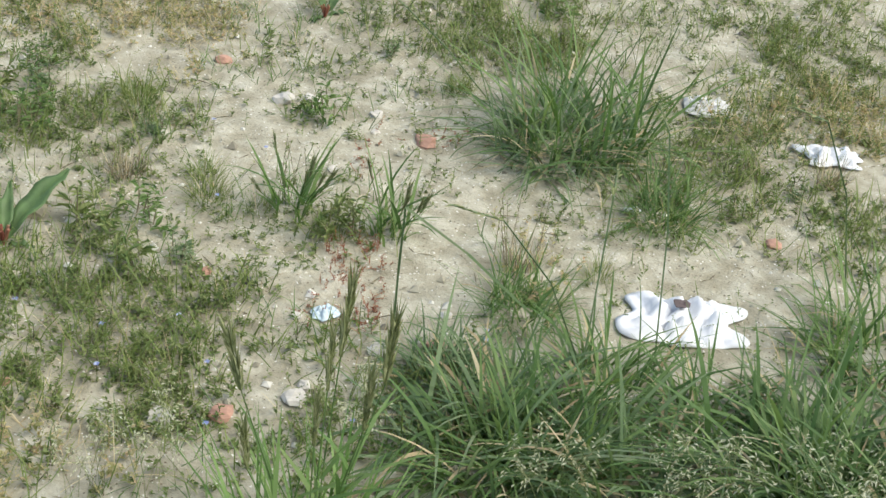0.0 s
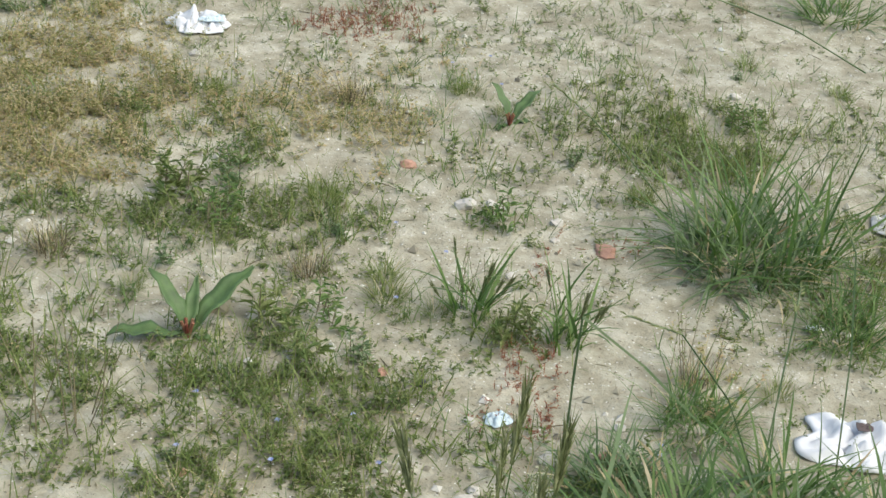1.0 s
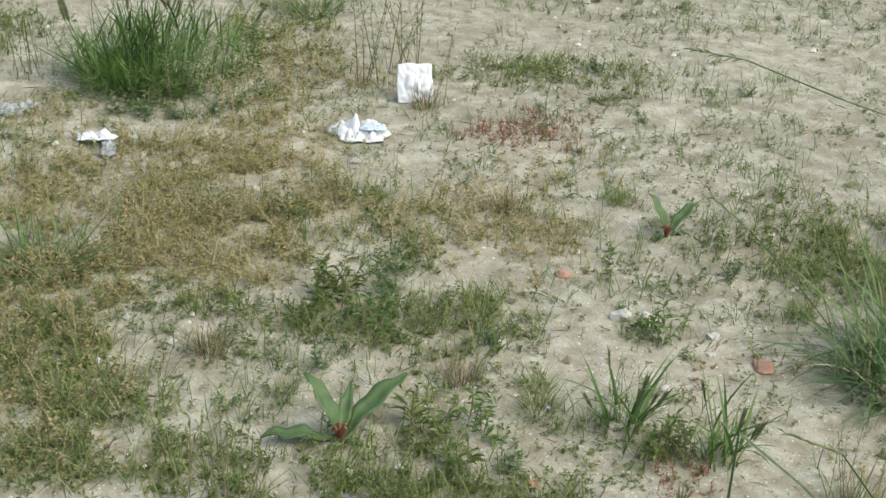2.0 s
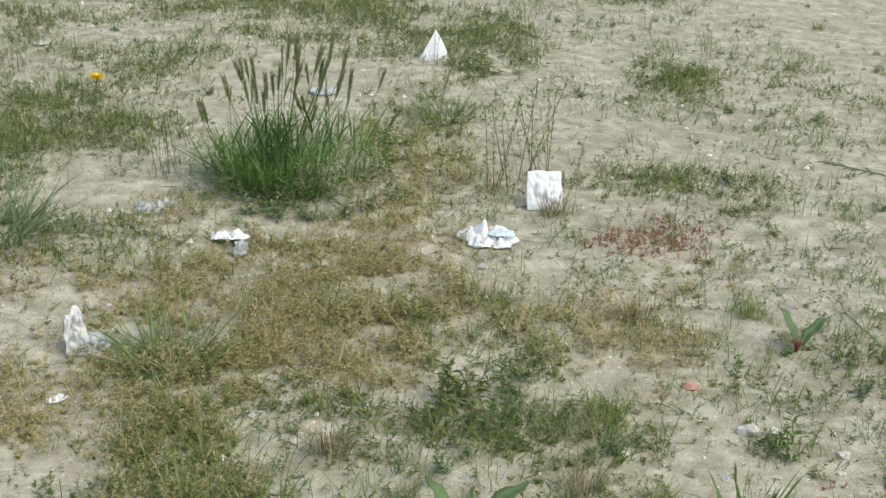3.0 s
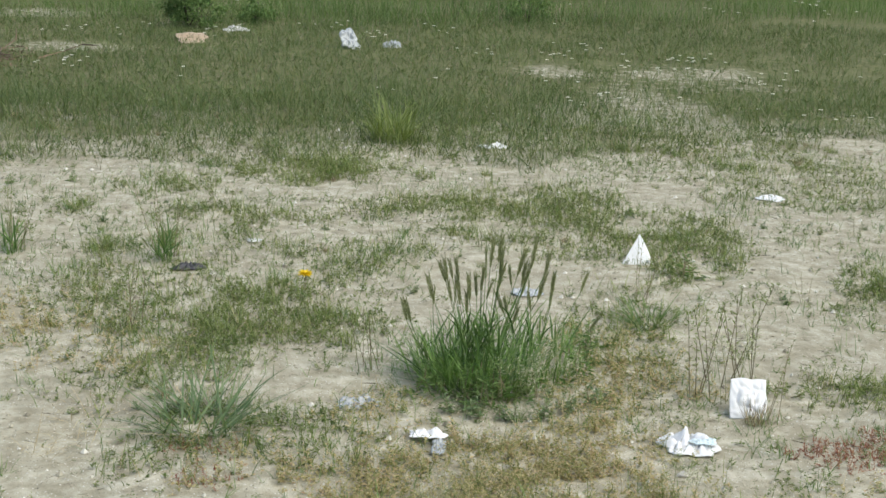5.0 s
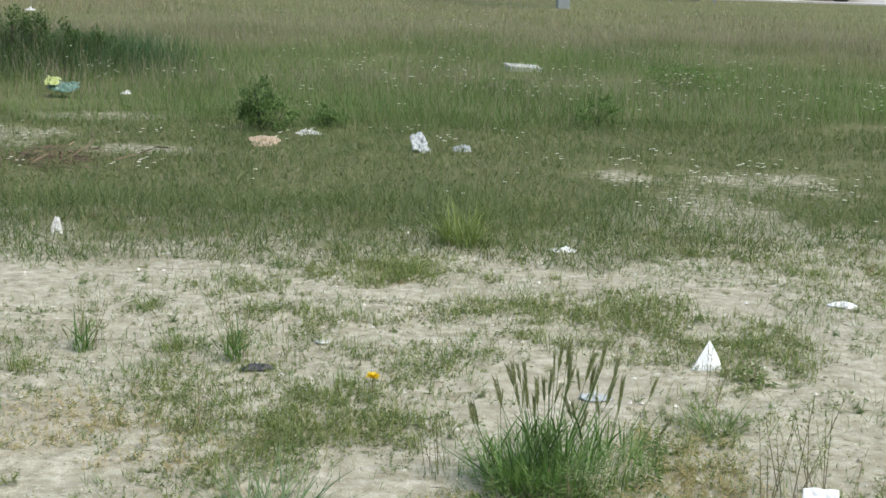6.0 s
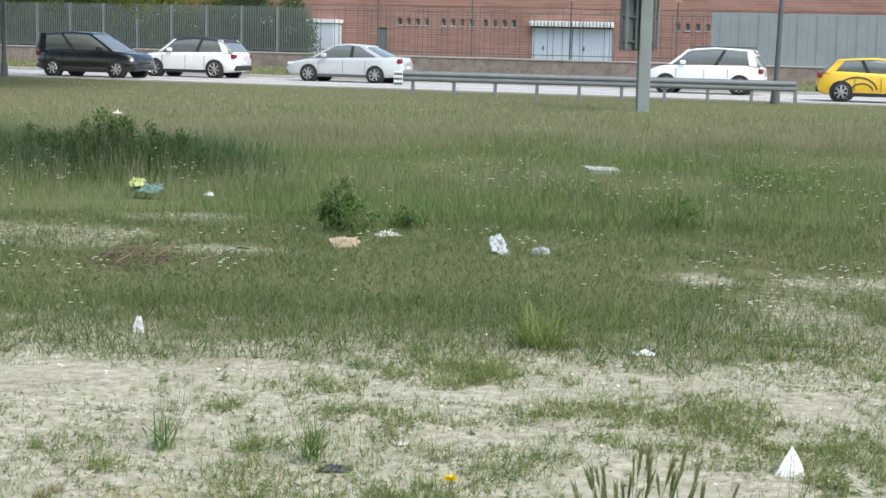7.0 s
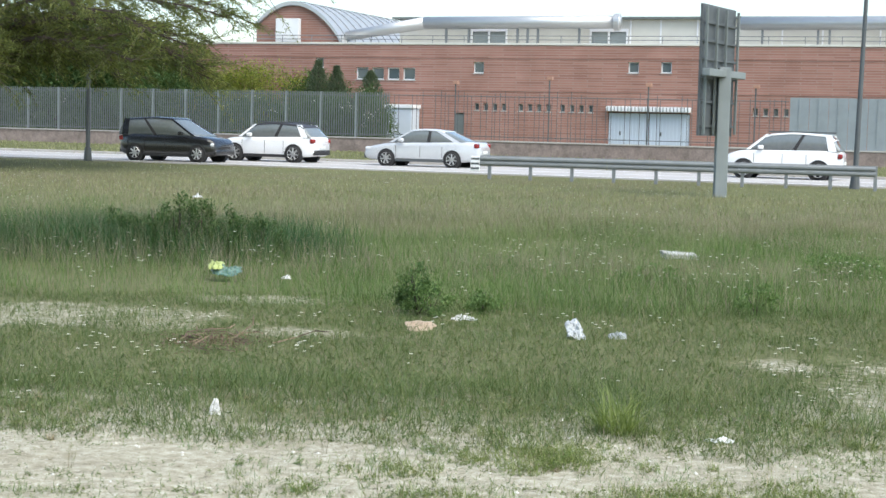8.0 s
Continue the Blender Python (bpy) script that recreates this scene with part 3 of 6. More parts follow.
# ---- low wall with steel fence ----
def build_boundary():
    w = part("wall_roadside", boxed(-48, 48, 0, 0.4, -0.2, 0.80), LOWWALL, None)
    w.matrix_world = beside(90)
    tagged(w, "low weathered block wall under a steel fence", "wall", kind="structure")
    part("coping", boxed(-48, 48, -0.05, 0.45, 0.802, 0.88, bevel=0.015), CONCRETE, w, "pale concrete coping")
    bar = bpy.data.meshes.new("bar")
    bm = boxed(-0.03, 0.03, -0.02, 0.02, 0, 2.6)
    bm.to_mesh(bar), bm.free()
    bar.materials.append(GREYP)
    post = bpy.data.meshes.new("post")
    bm = boxed(-0.065, 0.065, -0.05, 0.05, 0, 2.66, bevel=0.01)
    bm.to_mesh(post), bm.free()
    post.materials.append(POSTP)
    f = empty("steel_bar_fence", beside(90, -38.0, 0.2, 0.88), "grey-green steel bar fence standing on a low wall", "fence")
    for i in range(15):
        u = 2.3 * i
        p = new("post", post)
        p.parent, p.location = f, (u, 0, 0)
        part("top_rail", boxed(u + 0.1, u + 2.2, -0.025, 0.025, 2.45, 2.5), GREYP, f)
        part("bottom_rail", boxed(u + 0.1, u + 2.2, -0.025, 0.025, 0.15, 0.2), GREYP, f)
        for k in range(14):
            o = new("bar", bar)
            o.parent, o.location = f, (u + 0.17 + k * 0.151, -0.05, 0.06)
    rod = bpy.data.meshes.new("rod")
    bm = tube(bmesh.new(), (0, 0, 0), (0, 0, 2.7), 0.018, sides=5)
    bm.to_mesh(rod), bm.free()
    rod.materials.append(DARKP)
    rnd = random.Random(4)
    f = empty("rod_fence", beside(90, -3.4, 0.2, 0.88), "thin dark rusty rod fence on a low wall", "fence")
    for i in range(9):
        u = 2.55 * i
        for z in (0.2, 2.5):
            part("rail", boxed(u, u + 2.54, -0.02, 0.02, z, z + 0.04), DARKP, f)
        for k in range(9):
            if rnd.random() < 0.8:
                o = new("rod", rod)
                o.parent, o.location, o.scale = f, (u + 0.14 + k * 0.28 + rnd.uniform(-0.07, 0.07), -0.045, 0), (1, 1, rnd.uniform(0.88, 1.06))
    f = empty("sheet_fence", beside(90, 19.6, 0.16, 0.88), "tall grey sheet-metal fence on a low wall", "fence")
    for i in range(26):
        u = 1.02 * i
        sh = part("sheet", boxed(u, u + 1.0, 0, 0.04, 0, 2.75, bevel=0.008), SHEETP, f)
        part("rib", boxed(u + 0.46, u + 0.54, -0.03, -0.002, 0.05, 2.7), SHEETP, sh)
    for u, h in ((0.5, 3.4), (6.15, 3.7), (11.85, 3.4), (17.75, 3.4)):
        s = empty("fence_floodlight", beside(90, u, 0.1, 0.88), "small floodlight on a thin dark pole above the fence", "floodlight", "fence floodlights")
        part("pole", tube(bmesh.new(), (0, 0, 0), (0, 0, h - 0.2), 0.04, sides=8), DARKP, s)
        part("lamp_head", boxed(-0.12, 0.2, -0.2, 0.1, h - 0.2, h, bevel=0.03), BRICKM, s)


build_boundary()


# ---- guard rail, sign, lamp posts ----
def build_rail():
    g = empty("guard_rail", pose(1.1, 48.6, 0, 0, 0, -12), "galvanised steel guard rail with a striped end", "guard rail")
    prof = [(-0.04, 0.42), (-0.09, 0.47), (-0.09, 0.52), (-0.04, 0.57), (-0.09, 0.62), (-0.09, 0.67), (-0.04, 0.72), (-0.025, 0.72), (-0.07, 0.66), (-0.025, 0.57), (-0.07, 0.48), (-0.025, 0.42)]
    for i in range(3):
        bm = bmesh.new()
        a = [bm.verts.new((i * 4.0, y, z)) for y, z in prof]
        b = [bm.verts.new((i * 4.0 + 3.99, y, z)) for y, z in prof]
        for k in range(12):
            bm.faces.new((a[k], a[(k + 1) % 12], b[(k + 1) % 12], b[k]))
        bm.faces.new(a), bm.faces.new(b[::-1])
        bmesh.ops.recalc_face_normals(bm, faces=bm.faces)
        part("beam", bm, GALV, g, "corrugated steel beam")
    part("back_rail", boxed(0, 12, 0.12, 0.16, 0.66, 0.74, bevel=0.01), GALV, g)
    for i in range(10):
        x = 0.3 + i * 1.3
        p = part("post", boxed(x - 0.05, x + 0.05, -0.02, 0.1, -0.2, 0.74, bevel=0.008), GALV, g)
        part("spacer", boxed(x - 0.04, x + 0.04, 0.1, 0.12, 0.55, 0.72), GALV, p)
    e = part("end_marker", boxed(-0.3, 0.0, -0.06, 0.0, 0.25, 0.72, bevel=0.02), WHITEP, g, "white end plate with dark stripes")
    for k in range(3):
        part("stripe", boxed(-0.28, -0.02, -0.066, -0.062, 0.3 + k * 0.15, 0.36 + k * 0.15), DARKP, e)


def build_sign():
    s = empty("road_sign", pose(6.93, 38.9, 0, 0, 0, 0), "large grey road sign seen from behind on a steel post", "road sign")
    part("post", boxed(-0.155, 0.155, -0.15, 0.15, -0.2, 3.25, bevel=0.03), POSTP, s, "thick pale grey steel post")
    arm = part("cross_arm", boxed(-1.35, 1.4, -0.10, 0.10, 3.0, 3.18, bevel=0.02), POSTP, s)
    arm.rotation_euler.z = radians(61)
    board = part("board", boxed(-0.98, 1.52, 0.26, 0.33, 1.54, 4.78, bevel=0.012), DARKP, s, "dark grey sheet-metal sign back")
    board.rotation_euler.z = radians(61)
    for z in (1.75, 2.35, 2.95, 3.4, 3.85, 4.3):
        part("stiffener", boxed(-0.96, 1.50, 0.20, 0.257, z, z + 0.06, bevel=0.006), DARKP, board)
    for x in (-0.95, -0.2, 0.5, 1.42):
        part("upright", boxed(x, x + 0.07, 0.14, 0.198, 1.58, 4.72, bevel=0.006), GREYP, board)


def lamp_post(x, y, lean, h=9.0):
    s = empty("lamp_post", pose(x, y, 0, 0, lean, 0), "tall dark grey steel lamp post beside the road", "lamp post", "road lamp posts")
    part("base", tube(bmesh.new(), (0, 0, -0.1), (0, 0, 0.5), 0.17, 0.12, sides=14), DARKP, s)
    part("pole", tube(bmesh.new(), (0, 0, 0.5), (0, 0, h), 0.085, 0.045, sides=14), DARKP, s)
    arm = part("arm", tube(bmesh.new(), (0, 0, h), (0.2, 1.5, h + 0.25), 0.045, 0.035, sides=10), DARKP, s)
    part("lamp_head", boxed(0.1, 0.4, 1.45, 2.1, h + 0.18, h + 0.32, bevel=0.04), GREYP, arm)


build_rail()
build_sign()
lamp_post(-13.47, 58.3, 0.2)
lamp_post(12.62, 47.6, 1.0)


# ---- cars: x is forward ----
def loft(rings):
    """A closed skin over rings of points."""
    bm = bmesh.new()
    vs = [[bm.verts.new(p) for p in r] for r in rings]
    n = len(vs[0])
    for a, b in zip(vs, vs[1:]):
        for k in range(n):
            bm.faces.new((a[k], a[(k + 1) % n], b[(k + 1) % n], b[k]))
    bm.faces.new(vs[0][::-1]), bm.faces.new(vs[-1])
    bmesh.ops.recalc_face_normals(bm, faces=bm.faces)
    return bm


def eased(x, xs, zs, soft=0.10):
    return sum(float(np.interp(x + d, xs, zs)) for d in (-soft, -soft / 2, 0, soft / 2, soft)) / 5


def car(name, label, paint, L, W, H, topline, roofline, wheels, radius, m, trim=None, roof_paint=None, rails=False):
    """topline: bonnet and belt (x, z) from tail to nose; roofline: rear foot, roof rear, roof front, screen foot as (x, z)."""
    c = empty(name, m, label, "car", "cars on the road")
    hw, h = W / 2, L / 2
    tx, tz = [p[0] for p in topline], [p[1] for p in topline]
    rings = []
    for x in np.concatenate([[-h, -h + 0.04, -h + 0.12], np.linspace(-h + 0.25, h - 0.3, 15), [h - 0.18, h - 0.07, h]]):
        k = abs(x) / h
        w = hw * (1 - 0.20 * k ** 9)
        zt = eased(x, tx, tz, 0.06)
        zb = 0.20 + 0.12 * k ** 8
        half = [(w * 0.90, zb), (w * 0.985, zb + 0.10), (w, zb + (zt - zb) * 0.45), (w * 0.985, zb + (zt - zb) * 0.80), (w * 0.94, zt - 0.03), (w * 0.84, zt)]
        rings.append([(x, -y, z) for y, z in half] + [(x, y, z) for y, z in half[::-1]])
    part("body", loft(rings), paint, c, "", True)
    rx, rz = [p[0] for p in roofline], [p[1] for p in roofline]
    belt = min(rz[0], rz[-1])

    def section(x, grow, cut=None):
        zt = max(belt + 0.012, eased(x, rx, rz)) + grow
        f = (zt - belt) / (H - belt)
        wb, wt = hw * 0.93 + grow, hw * (0.93 - 0.17 * f) + grow
        z0 = belt - 0.03 if cut is None else zt - cut
        w0 = wb if cut is None else hw * (0.93 - 0.17 * f * 0.9) + grow
        half = [(w0, z0), (wt + 0.01, max(z0 + 0.005, zt - 0.05)), (wt * 0.90, zt - 0.008), (wt * 0.5, zt)]
        return [(x, -y, z) for y, z in half] + [(x, y, z) for y, z in half[::-1]]
    part("glasshouse", loft([section(x, 0.0) for x in np.linspace(rx[0], rx[-1], 30)]), CARGLASS, c, "dark tinted glass", True)
    part("roof", loft([section(x, 0.012, 0.07) for x in np.linspace(rx[1] - 0.1, rx[-2] + 0.08, 14)]), roof_paint or paint, c, "", True)
    top = H - 0.08
    for s in (-1, 1):
        for x0, x1, t in ((rx[-1] - 0.05, rx[-2] + 0.03, 0.07), (rx[0] * 0.45 + rx[-1] * 0.55 - 0.2, rx[1] * 0.5 + rx[-2] * 0.5 - 0.12, 0.07), (rx[0] + 0.26, rx[1] + 0.12, 0.14)):
            bm = bmesh.new()
            yb, yt = s * (hw * 0.93 + 0.006), s * (hw * 0.775 + 0.008)
            q = [bm.verts.new(p) for p in ((x0 - t, yb, belt - 0.02), (x0 + t, yb, belt - 0.02), (x1 + t * 0.8, yt, top), (x1 - t * 0.8, yt, top))]
            q2 = [bm.verts.new((v.co.x, v.co.y - s * 0.03, v.co.z)) for v in q]
            bm.faces.new(q), bm.faces.new(q2[::-1])
            for k in range(4):
                bm.faces.new((q[k], q2[k], q2[(k + 1) % 4], q[(k + 1) % 4]))
            bmesh.ops.recalc_face_normals(bm, faces=bm.faces)
            part("pillar", bm, paint if t != 0.07 or s * 0 else (paint if x0 == rx[-1] - 0.05 else TYRE), c)
        part("mirror", boxed(rx[-1] - 0.62, rx[-1] - 0.42, s * (hw + 0.06) - 0.09, s * (hw + 0.06) + 0.09, belt + 0.0, belt + 0.14, bevel=0.045), paint, c, "", True)
        part("sill", boxed(wheels[0] + radius + 0.05, wheels[1] - radius - 0.05, s * (hw - 0.045) - 0.035, s * (hw - 0.045) + 0.035, 0.19, 0.32, bevel=0.02), trim or TYRE, c, "dark sill strip")
        for x in (-0.35, 0.55):
            part("door_handle", boxed(x - 0.2, x - 0.04, s * hw * 0.985 - 0.012, s * hw * 0.985 + 0.014, belt - 0.20, belt - 0.165, bevel=0.008), paint, c)
        for x in (wheels[0] + radius + 0.1, -0.02, 0.98):
            part("door_gap", boxed(x - 0.007, x + 0.007, s * hw - 0.02, s * hw + 0.001, 0.36, belt - 0.14), TYRE, c)
        part("headlamp", boxed(h - 0.40, h - 0.055, s * hw * 0.76 - 0.13, s * hw * 0.76 + 0.13, 0.60, 0.73, bevel=0.045), HEADL, c, "", True)
        part("tail_lamp", boxed(-h - 0.005, -h + 0.16, s * hw * 0.78 - 0.13, s * hw * 0.78 + 0.14, 0.76, 0.94, bevel=0.045), REDL, c, "", True)
        for x in wheels:
            bm = tube(bmesh.new(), (x, s * (hw - 0.24), radius), (x, s * (hw + 0.003), radius), radius + 0.05, sides=28)
            part("wheel_arch", bm, TYRE, c, "dark wheel arch")
            bm = tube(bmesh.new(), (x, s * (hw - 0.2), radius), (x, s * (hw + 0.018), radius), radius, sides=28)
            bmesh.ops.bevel(bm, geom=[e for e in bm.edges if len(e.link_faces) == 2 and e.calc_face_angle(0) > 1], offset=0.03, segments=2, affect="EDGES")
            wheel = part("wheel", bm, TYRE, c, "black tyre", True)
            rim = bmesh.new()
            tube(rim, (x, s * (hw + 0.010), radius), (x, s * (hw + 0.026), radius), radius * 0.18, sides=14)
            for k in range(7):
                q = k * 0.8976
                tube(rim, (x, s * (hw + 0.02), radius), (x + math.sin(q) * radius * 0.66, s * (hw + 0.02), radius + math.cos(q) * radius * 0.66), radius * 0.11, radius * 0.10, sides=6)
            bmesh.ops.create_cone(rim, cap_ends=False, segments=26, radius1=radius * 0.72, radius2=radius * 0.64, depth=0.03, matrix=Matrix.Translation((x, s * (hw + 0.02), radius)) @ Matrix.Rotation(math.pi / 2, 4, "X"))
            part("rim", rim, RIM, wheel, "silver alloy rim")
        if rails:
            part("roof_rail", boxed(rx[1], rx[-2], s * hw * 0.68 - 0.02, s * hw * 0.68 + 0.02, H - 0.02, H + 0.035, bevel=0.012), DARKP, c)
    part("rear_bumper", boxed(-h - 0.04, -h + 0.10, -hw * 0.80, hw * 0.80, 0.30, 0.50, bevel=0.05), trim or paint, c, "", True)
    part("front_bumper", boxed(h - 0.10, h + 0.03, -hw * 0.80, hw * 0.80, 0.28, 0.48, bevel=0.05), trim or paint, c, "", True)
    part("number_plate", boxed(-h - 0.05, -h - 0.02, -0.26, 0.26, 0.55, 0.66), PLATE, c)
    part("grille", boxed(h - 0.02, h + 0.02, -0.42, 0.42, 0.52, 0.60, bevel=0.01), TYRE, c)
    return c


LANE = 0.05
car("crossover_car", "white compact crossover car with dark roof trim", car_paint("white_car_paint", (0.80, 0.81, 0.82)), 4.23, 1.82, 1.57,
    [(-2.12, 0.85), (-2.05, 1.03), (-1.6, 1.04), (0.9, 0.98), (1.55, 0.92), (1.95, 0.82), (2.12, 0.62)], [(-2.0, 1.02), (-1.55, 1.48), (-0.3, 1.57), (0.45, 1.50), (1.15, 1.0)], (-1.28, 1.31), 0.34, beside(59.9, -7.35, 0, LANE, 180), TYRE, BLACKP, True)
car("saloon_car", "silver saloon car with dark bumper strips", car_paint("silver_car_paint", (0.60, 0.62, 0.64), 0.2), 4.68, 1.74, 1.46,
    [(-2.34, 0.75), (-2.28, 0.98), (-1.7, 1.0), (0.9, 0.93), (1.5, 0.86), (2.1, 0.74), (2.34, 0.58)], [(-1.85, 0.99), (-0.85, 1.41), (-0.2, 1.46), (0.35, 1.42), (1.25, 0.94)], (-1.33, 1.37), 0.31, beside(59.9, -0.75, 0, LANE, 180), DARKP)
car("people_carrier_car", "black tall family car with rounded nose", car_paint("black_car_paint", (0.012, 0.012, 0.013)), 4.09, 1.87, 1.67,
    [(-2.05, 0.85), (-2.01, 1.0), (-1.4, 1.02), (1.0, 1.0), (1.55, 0.95), (1.92, 0.86), (2.05, 0.66)], [(-2.03, 1.0), (-1.88, 1.58), (-0.6, 1.67), (0.15, 1.63), (1.22, 1.0)], (-1.3, 1.36), 0.31, beside(55.4, -10.9, 0, LANE, 0))
car("tall_hatchback_car", "white tall hatchback car with dark roof rails", car_paint("white_car_paint_warm", (0.82, 0.82, 0.81)), 4.15, 1.78, 1.66,
    [(-2.08, 0.85), (-2.02, 1.04), (-1.4, 1.06), (1.0, 1.03), (1.5, 0.98), (1.92, 0.84), (2.08, 0.62)], [(-2.0, 1.04), (-1.7, 1.58), (-0.4, 1.66), (0.5, 1.58), (1.25, 1.04)], (-1.28, 1.33), 0.33, beside(59.9, 12.95, 0, LANE, 180), DARKP, None, True)
yc = car("small_hatchback_car", "yellow small hatchback car with black swirl graphics", car_paint("yellow_car_paint", (0.80, 0.50, 0.03)), 4.05, 1.75, 1.43,
         [(-2.03, 0.8), (-1.97, 0.98), (-1.4, 1.0), (0.95, 0.93), (1.5, 0.86), (1.87, 0.76), (2.03, 0.58)], [(-1.9, 0.98), (-1.4, 1.36), (-0.3, 1.43), (0.35, 1.38), (1.15, 0.94)], (-1.25, 1.29), 0.32, beside(55.6, 17.7, 0, LANE, 0), TYRE)
for r, ox in ((0.62, -0.75), (0.34, -0.6)):
    path = [(ox + r * math.cos(0.15 + k * 0.19), 0.36 + r * 0.72 * math.sin(0.15 + k * 0.19), math.cos(0.15 + k * 0.19), math.sin(0.15 + k * 0.19)) for k in range(15)]
    bm = loft([[(x - dx * 0.022, -0.868, z - dz * 0.022), (x + dx * 0.022, -0.868, z + dz * 0.022), (x + dx * 0.022, -0.884, z + dz * 0.022), (x - dx * 0.022, -0.884, z - dz * 0.022)] for x, z, dx, dz in path])
    part("graphic", bm, BLACKP, yc, "black painted swirl")


# ---- trees and shrubs ----
def crown(n, centre, radii, leaf, wide, shell=0.55, clump=0.22, seed=0):
    """Leaves in many small clumps inside an uneven oval."""
    k = max(8, n // 60)
    d = rng.normal(0, 1, (k, 3))
    d /= np.linalg.norm(d, axis=1)[:, None]
    c = np.array(centre) + d * np.array(radii) * (rng.uniform(shell, 1.05, k) ** 0.7)[:, None]
    i = rng.integers(0, k, n)
    p = c[i] + rng.normal(0, clump, (n, 3)) * np.array(radii) * 0.6
    v = rng.normal(0, 1, (n, 3)) + np.array([0, 0, 0.25])
    return leaves(p, v, leaf * rng.uniform(0.6, 1.4, n), wide * rng.uniform(0.6, 1.4, n))


def shrub(name, x, y, z0, h, rx, ry, n, mat, leaf, label, category="shrub", flowers=0, wide=None):
    s = empty(name, pose(x, y, z0), label, category)
    st = [rods(np.zeros((7, 3)), np.stack([rng.normal(0, rx * 0.4, 7), rng.normal(0, ry * 0.4, 7), rng.uniform(0.5, 0.9, 7) * h], 1), h * 0.016, h * 0.006)]
    add("stem", tri_mesh("stem", [(*st[0], 0)], [BARK]), s, kind="stuff")
    add("foliage", tri_mesh("foliage", [(*crown(n, (0, 0, h * 0.52), (rx, ry, h * 0.5), leaf, wide or leaf * 0.45), 0)], [mat]), s, kind="stuff")
    if flowers:
        add("flowers", tri_mesh("flowers", [(*crown(flowers, (0, 0, h * 0.75), (rx, ry, h * 0.3), leaf * 0.7, leaf * 0.6, 0.9), 0)], [PETALW]), s, "white blossom", kind="stuff")
    return s


def at_fence(u, v):
    p = beside(90, u, v).translation
    return p.x, p.y


for u, v, h, rx, n, mat, leaf, label, fl in (
        (-15.4, 7.5, 5.4, 3.6, 10000, HEDGEM, 0.34, "rounded yellow-green hedge behind the fence", 0), (-19.2, 7.0, 4.7, 2.6, 7000, HEDGEM, 0.34, "rounded yellow-green hedge behind the fence", 0), (-11.2, 6.5, 4.7, 2.6, 7000, DARKLEAF, 0.3, "dark green hedge behind the fence", 0),
        (-6.4, 3.2, 3.6, 1.6, 6000, DARKLEAF, 0.26, "dark green oleander shrub with white blossom", 260), (-9.4, 3.0, 3.2, 2.2, 6000, DARKLEAF, 0.28, "dark green oleander shrub with white blossom", 60), (-13.5, 3.4, 3.2, 2.8, 6000, DARKLEAF, 0.3, "dark green oleander shrub with white blossom", 120),
        (-20.5, 4.2, 5.0, 3.4, 9000, DARKLEAF, 0.36, "dense dark green shrub behind the fence", 0), (-25.0, 6.0, 7.5, 3.6, 11000, DARKLEAF, 0.4, "dense dark green tree-like shrub behind the fence", 0), (-30.5, 6.0, 8.5, 4.2, 12000, DARKLEAF, 0.42, "dense dark green tree-like shrub behind the fence", 0), (-37, 6.0, 8.5, 4.2, 12000, DARKLEAF, 0.42, "dense dark green tree-like shrub behind the fence", 0)):
    x, y = at_fence(u, v)
    shrub("shrub", x, y, 0, h, rx, rx * 0.7, int(n * 1.45), mat, leaf * (0.58 if h < 6 else 0.95), label, "shrub", fl // 3)


def cypress(x, y, h, r):
    s = empty("cypress", pose(x, y, 0), "young dark green cypress behind the fence", "tree", "young cypresses")
    add("trunk", tri_mesh("trunk", [(*rods(np.zeros((1, 3)), np.array([[0, 0, h * 0.95]]), 0.09, 0.02), 0)], [BARK]), s)
    n = 3600
    t = rng.uniform(0.06, 1, n)
    a = rng.uniform(0, 6.283, n)
    rr = r * (1.02 - t) ** 0.8 * rng.uniform(0.35, 1.3, n)
    p = np.stack([np.sin(a) * rr, np.cos(a) * rr, t * h], 1)
    d = np.stack([np.sin(a) * 0.6, np.cos(a) * 0.6, np.full(n, 1.0)], 1) + rng.normal(0, 0.3, (n, 3))
    add("foliage", tri_mesh("foliage", [(*leaves(p, d, 0.20, 0.06), 0)], [CYPM]), s, kind="stuff")


for u, v, h, r in ((-10.5, 5.0, 5.5, 1.5), (-6.9, 5.0, 4.9, 1.8), (-9.4, 5.4, 5.2, 1.3)):
    cypress(*at_fence(u, v), h, r)


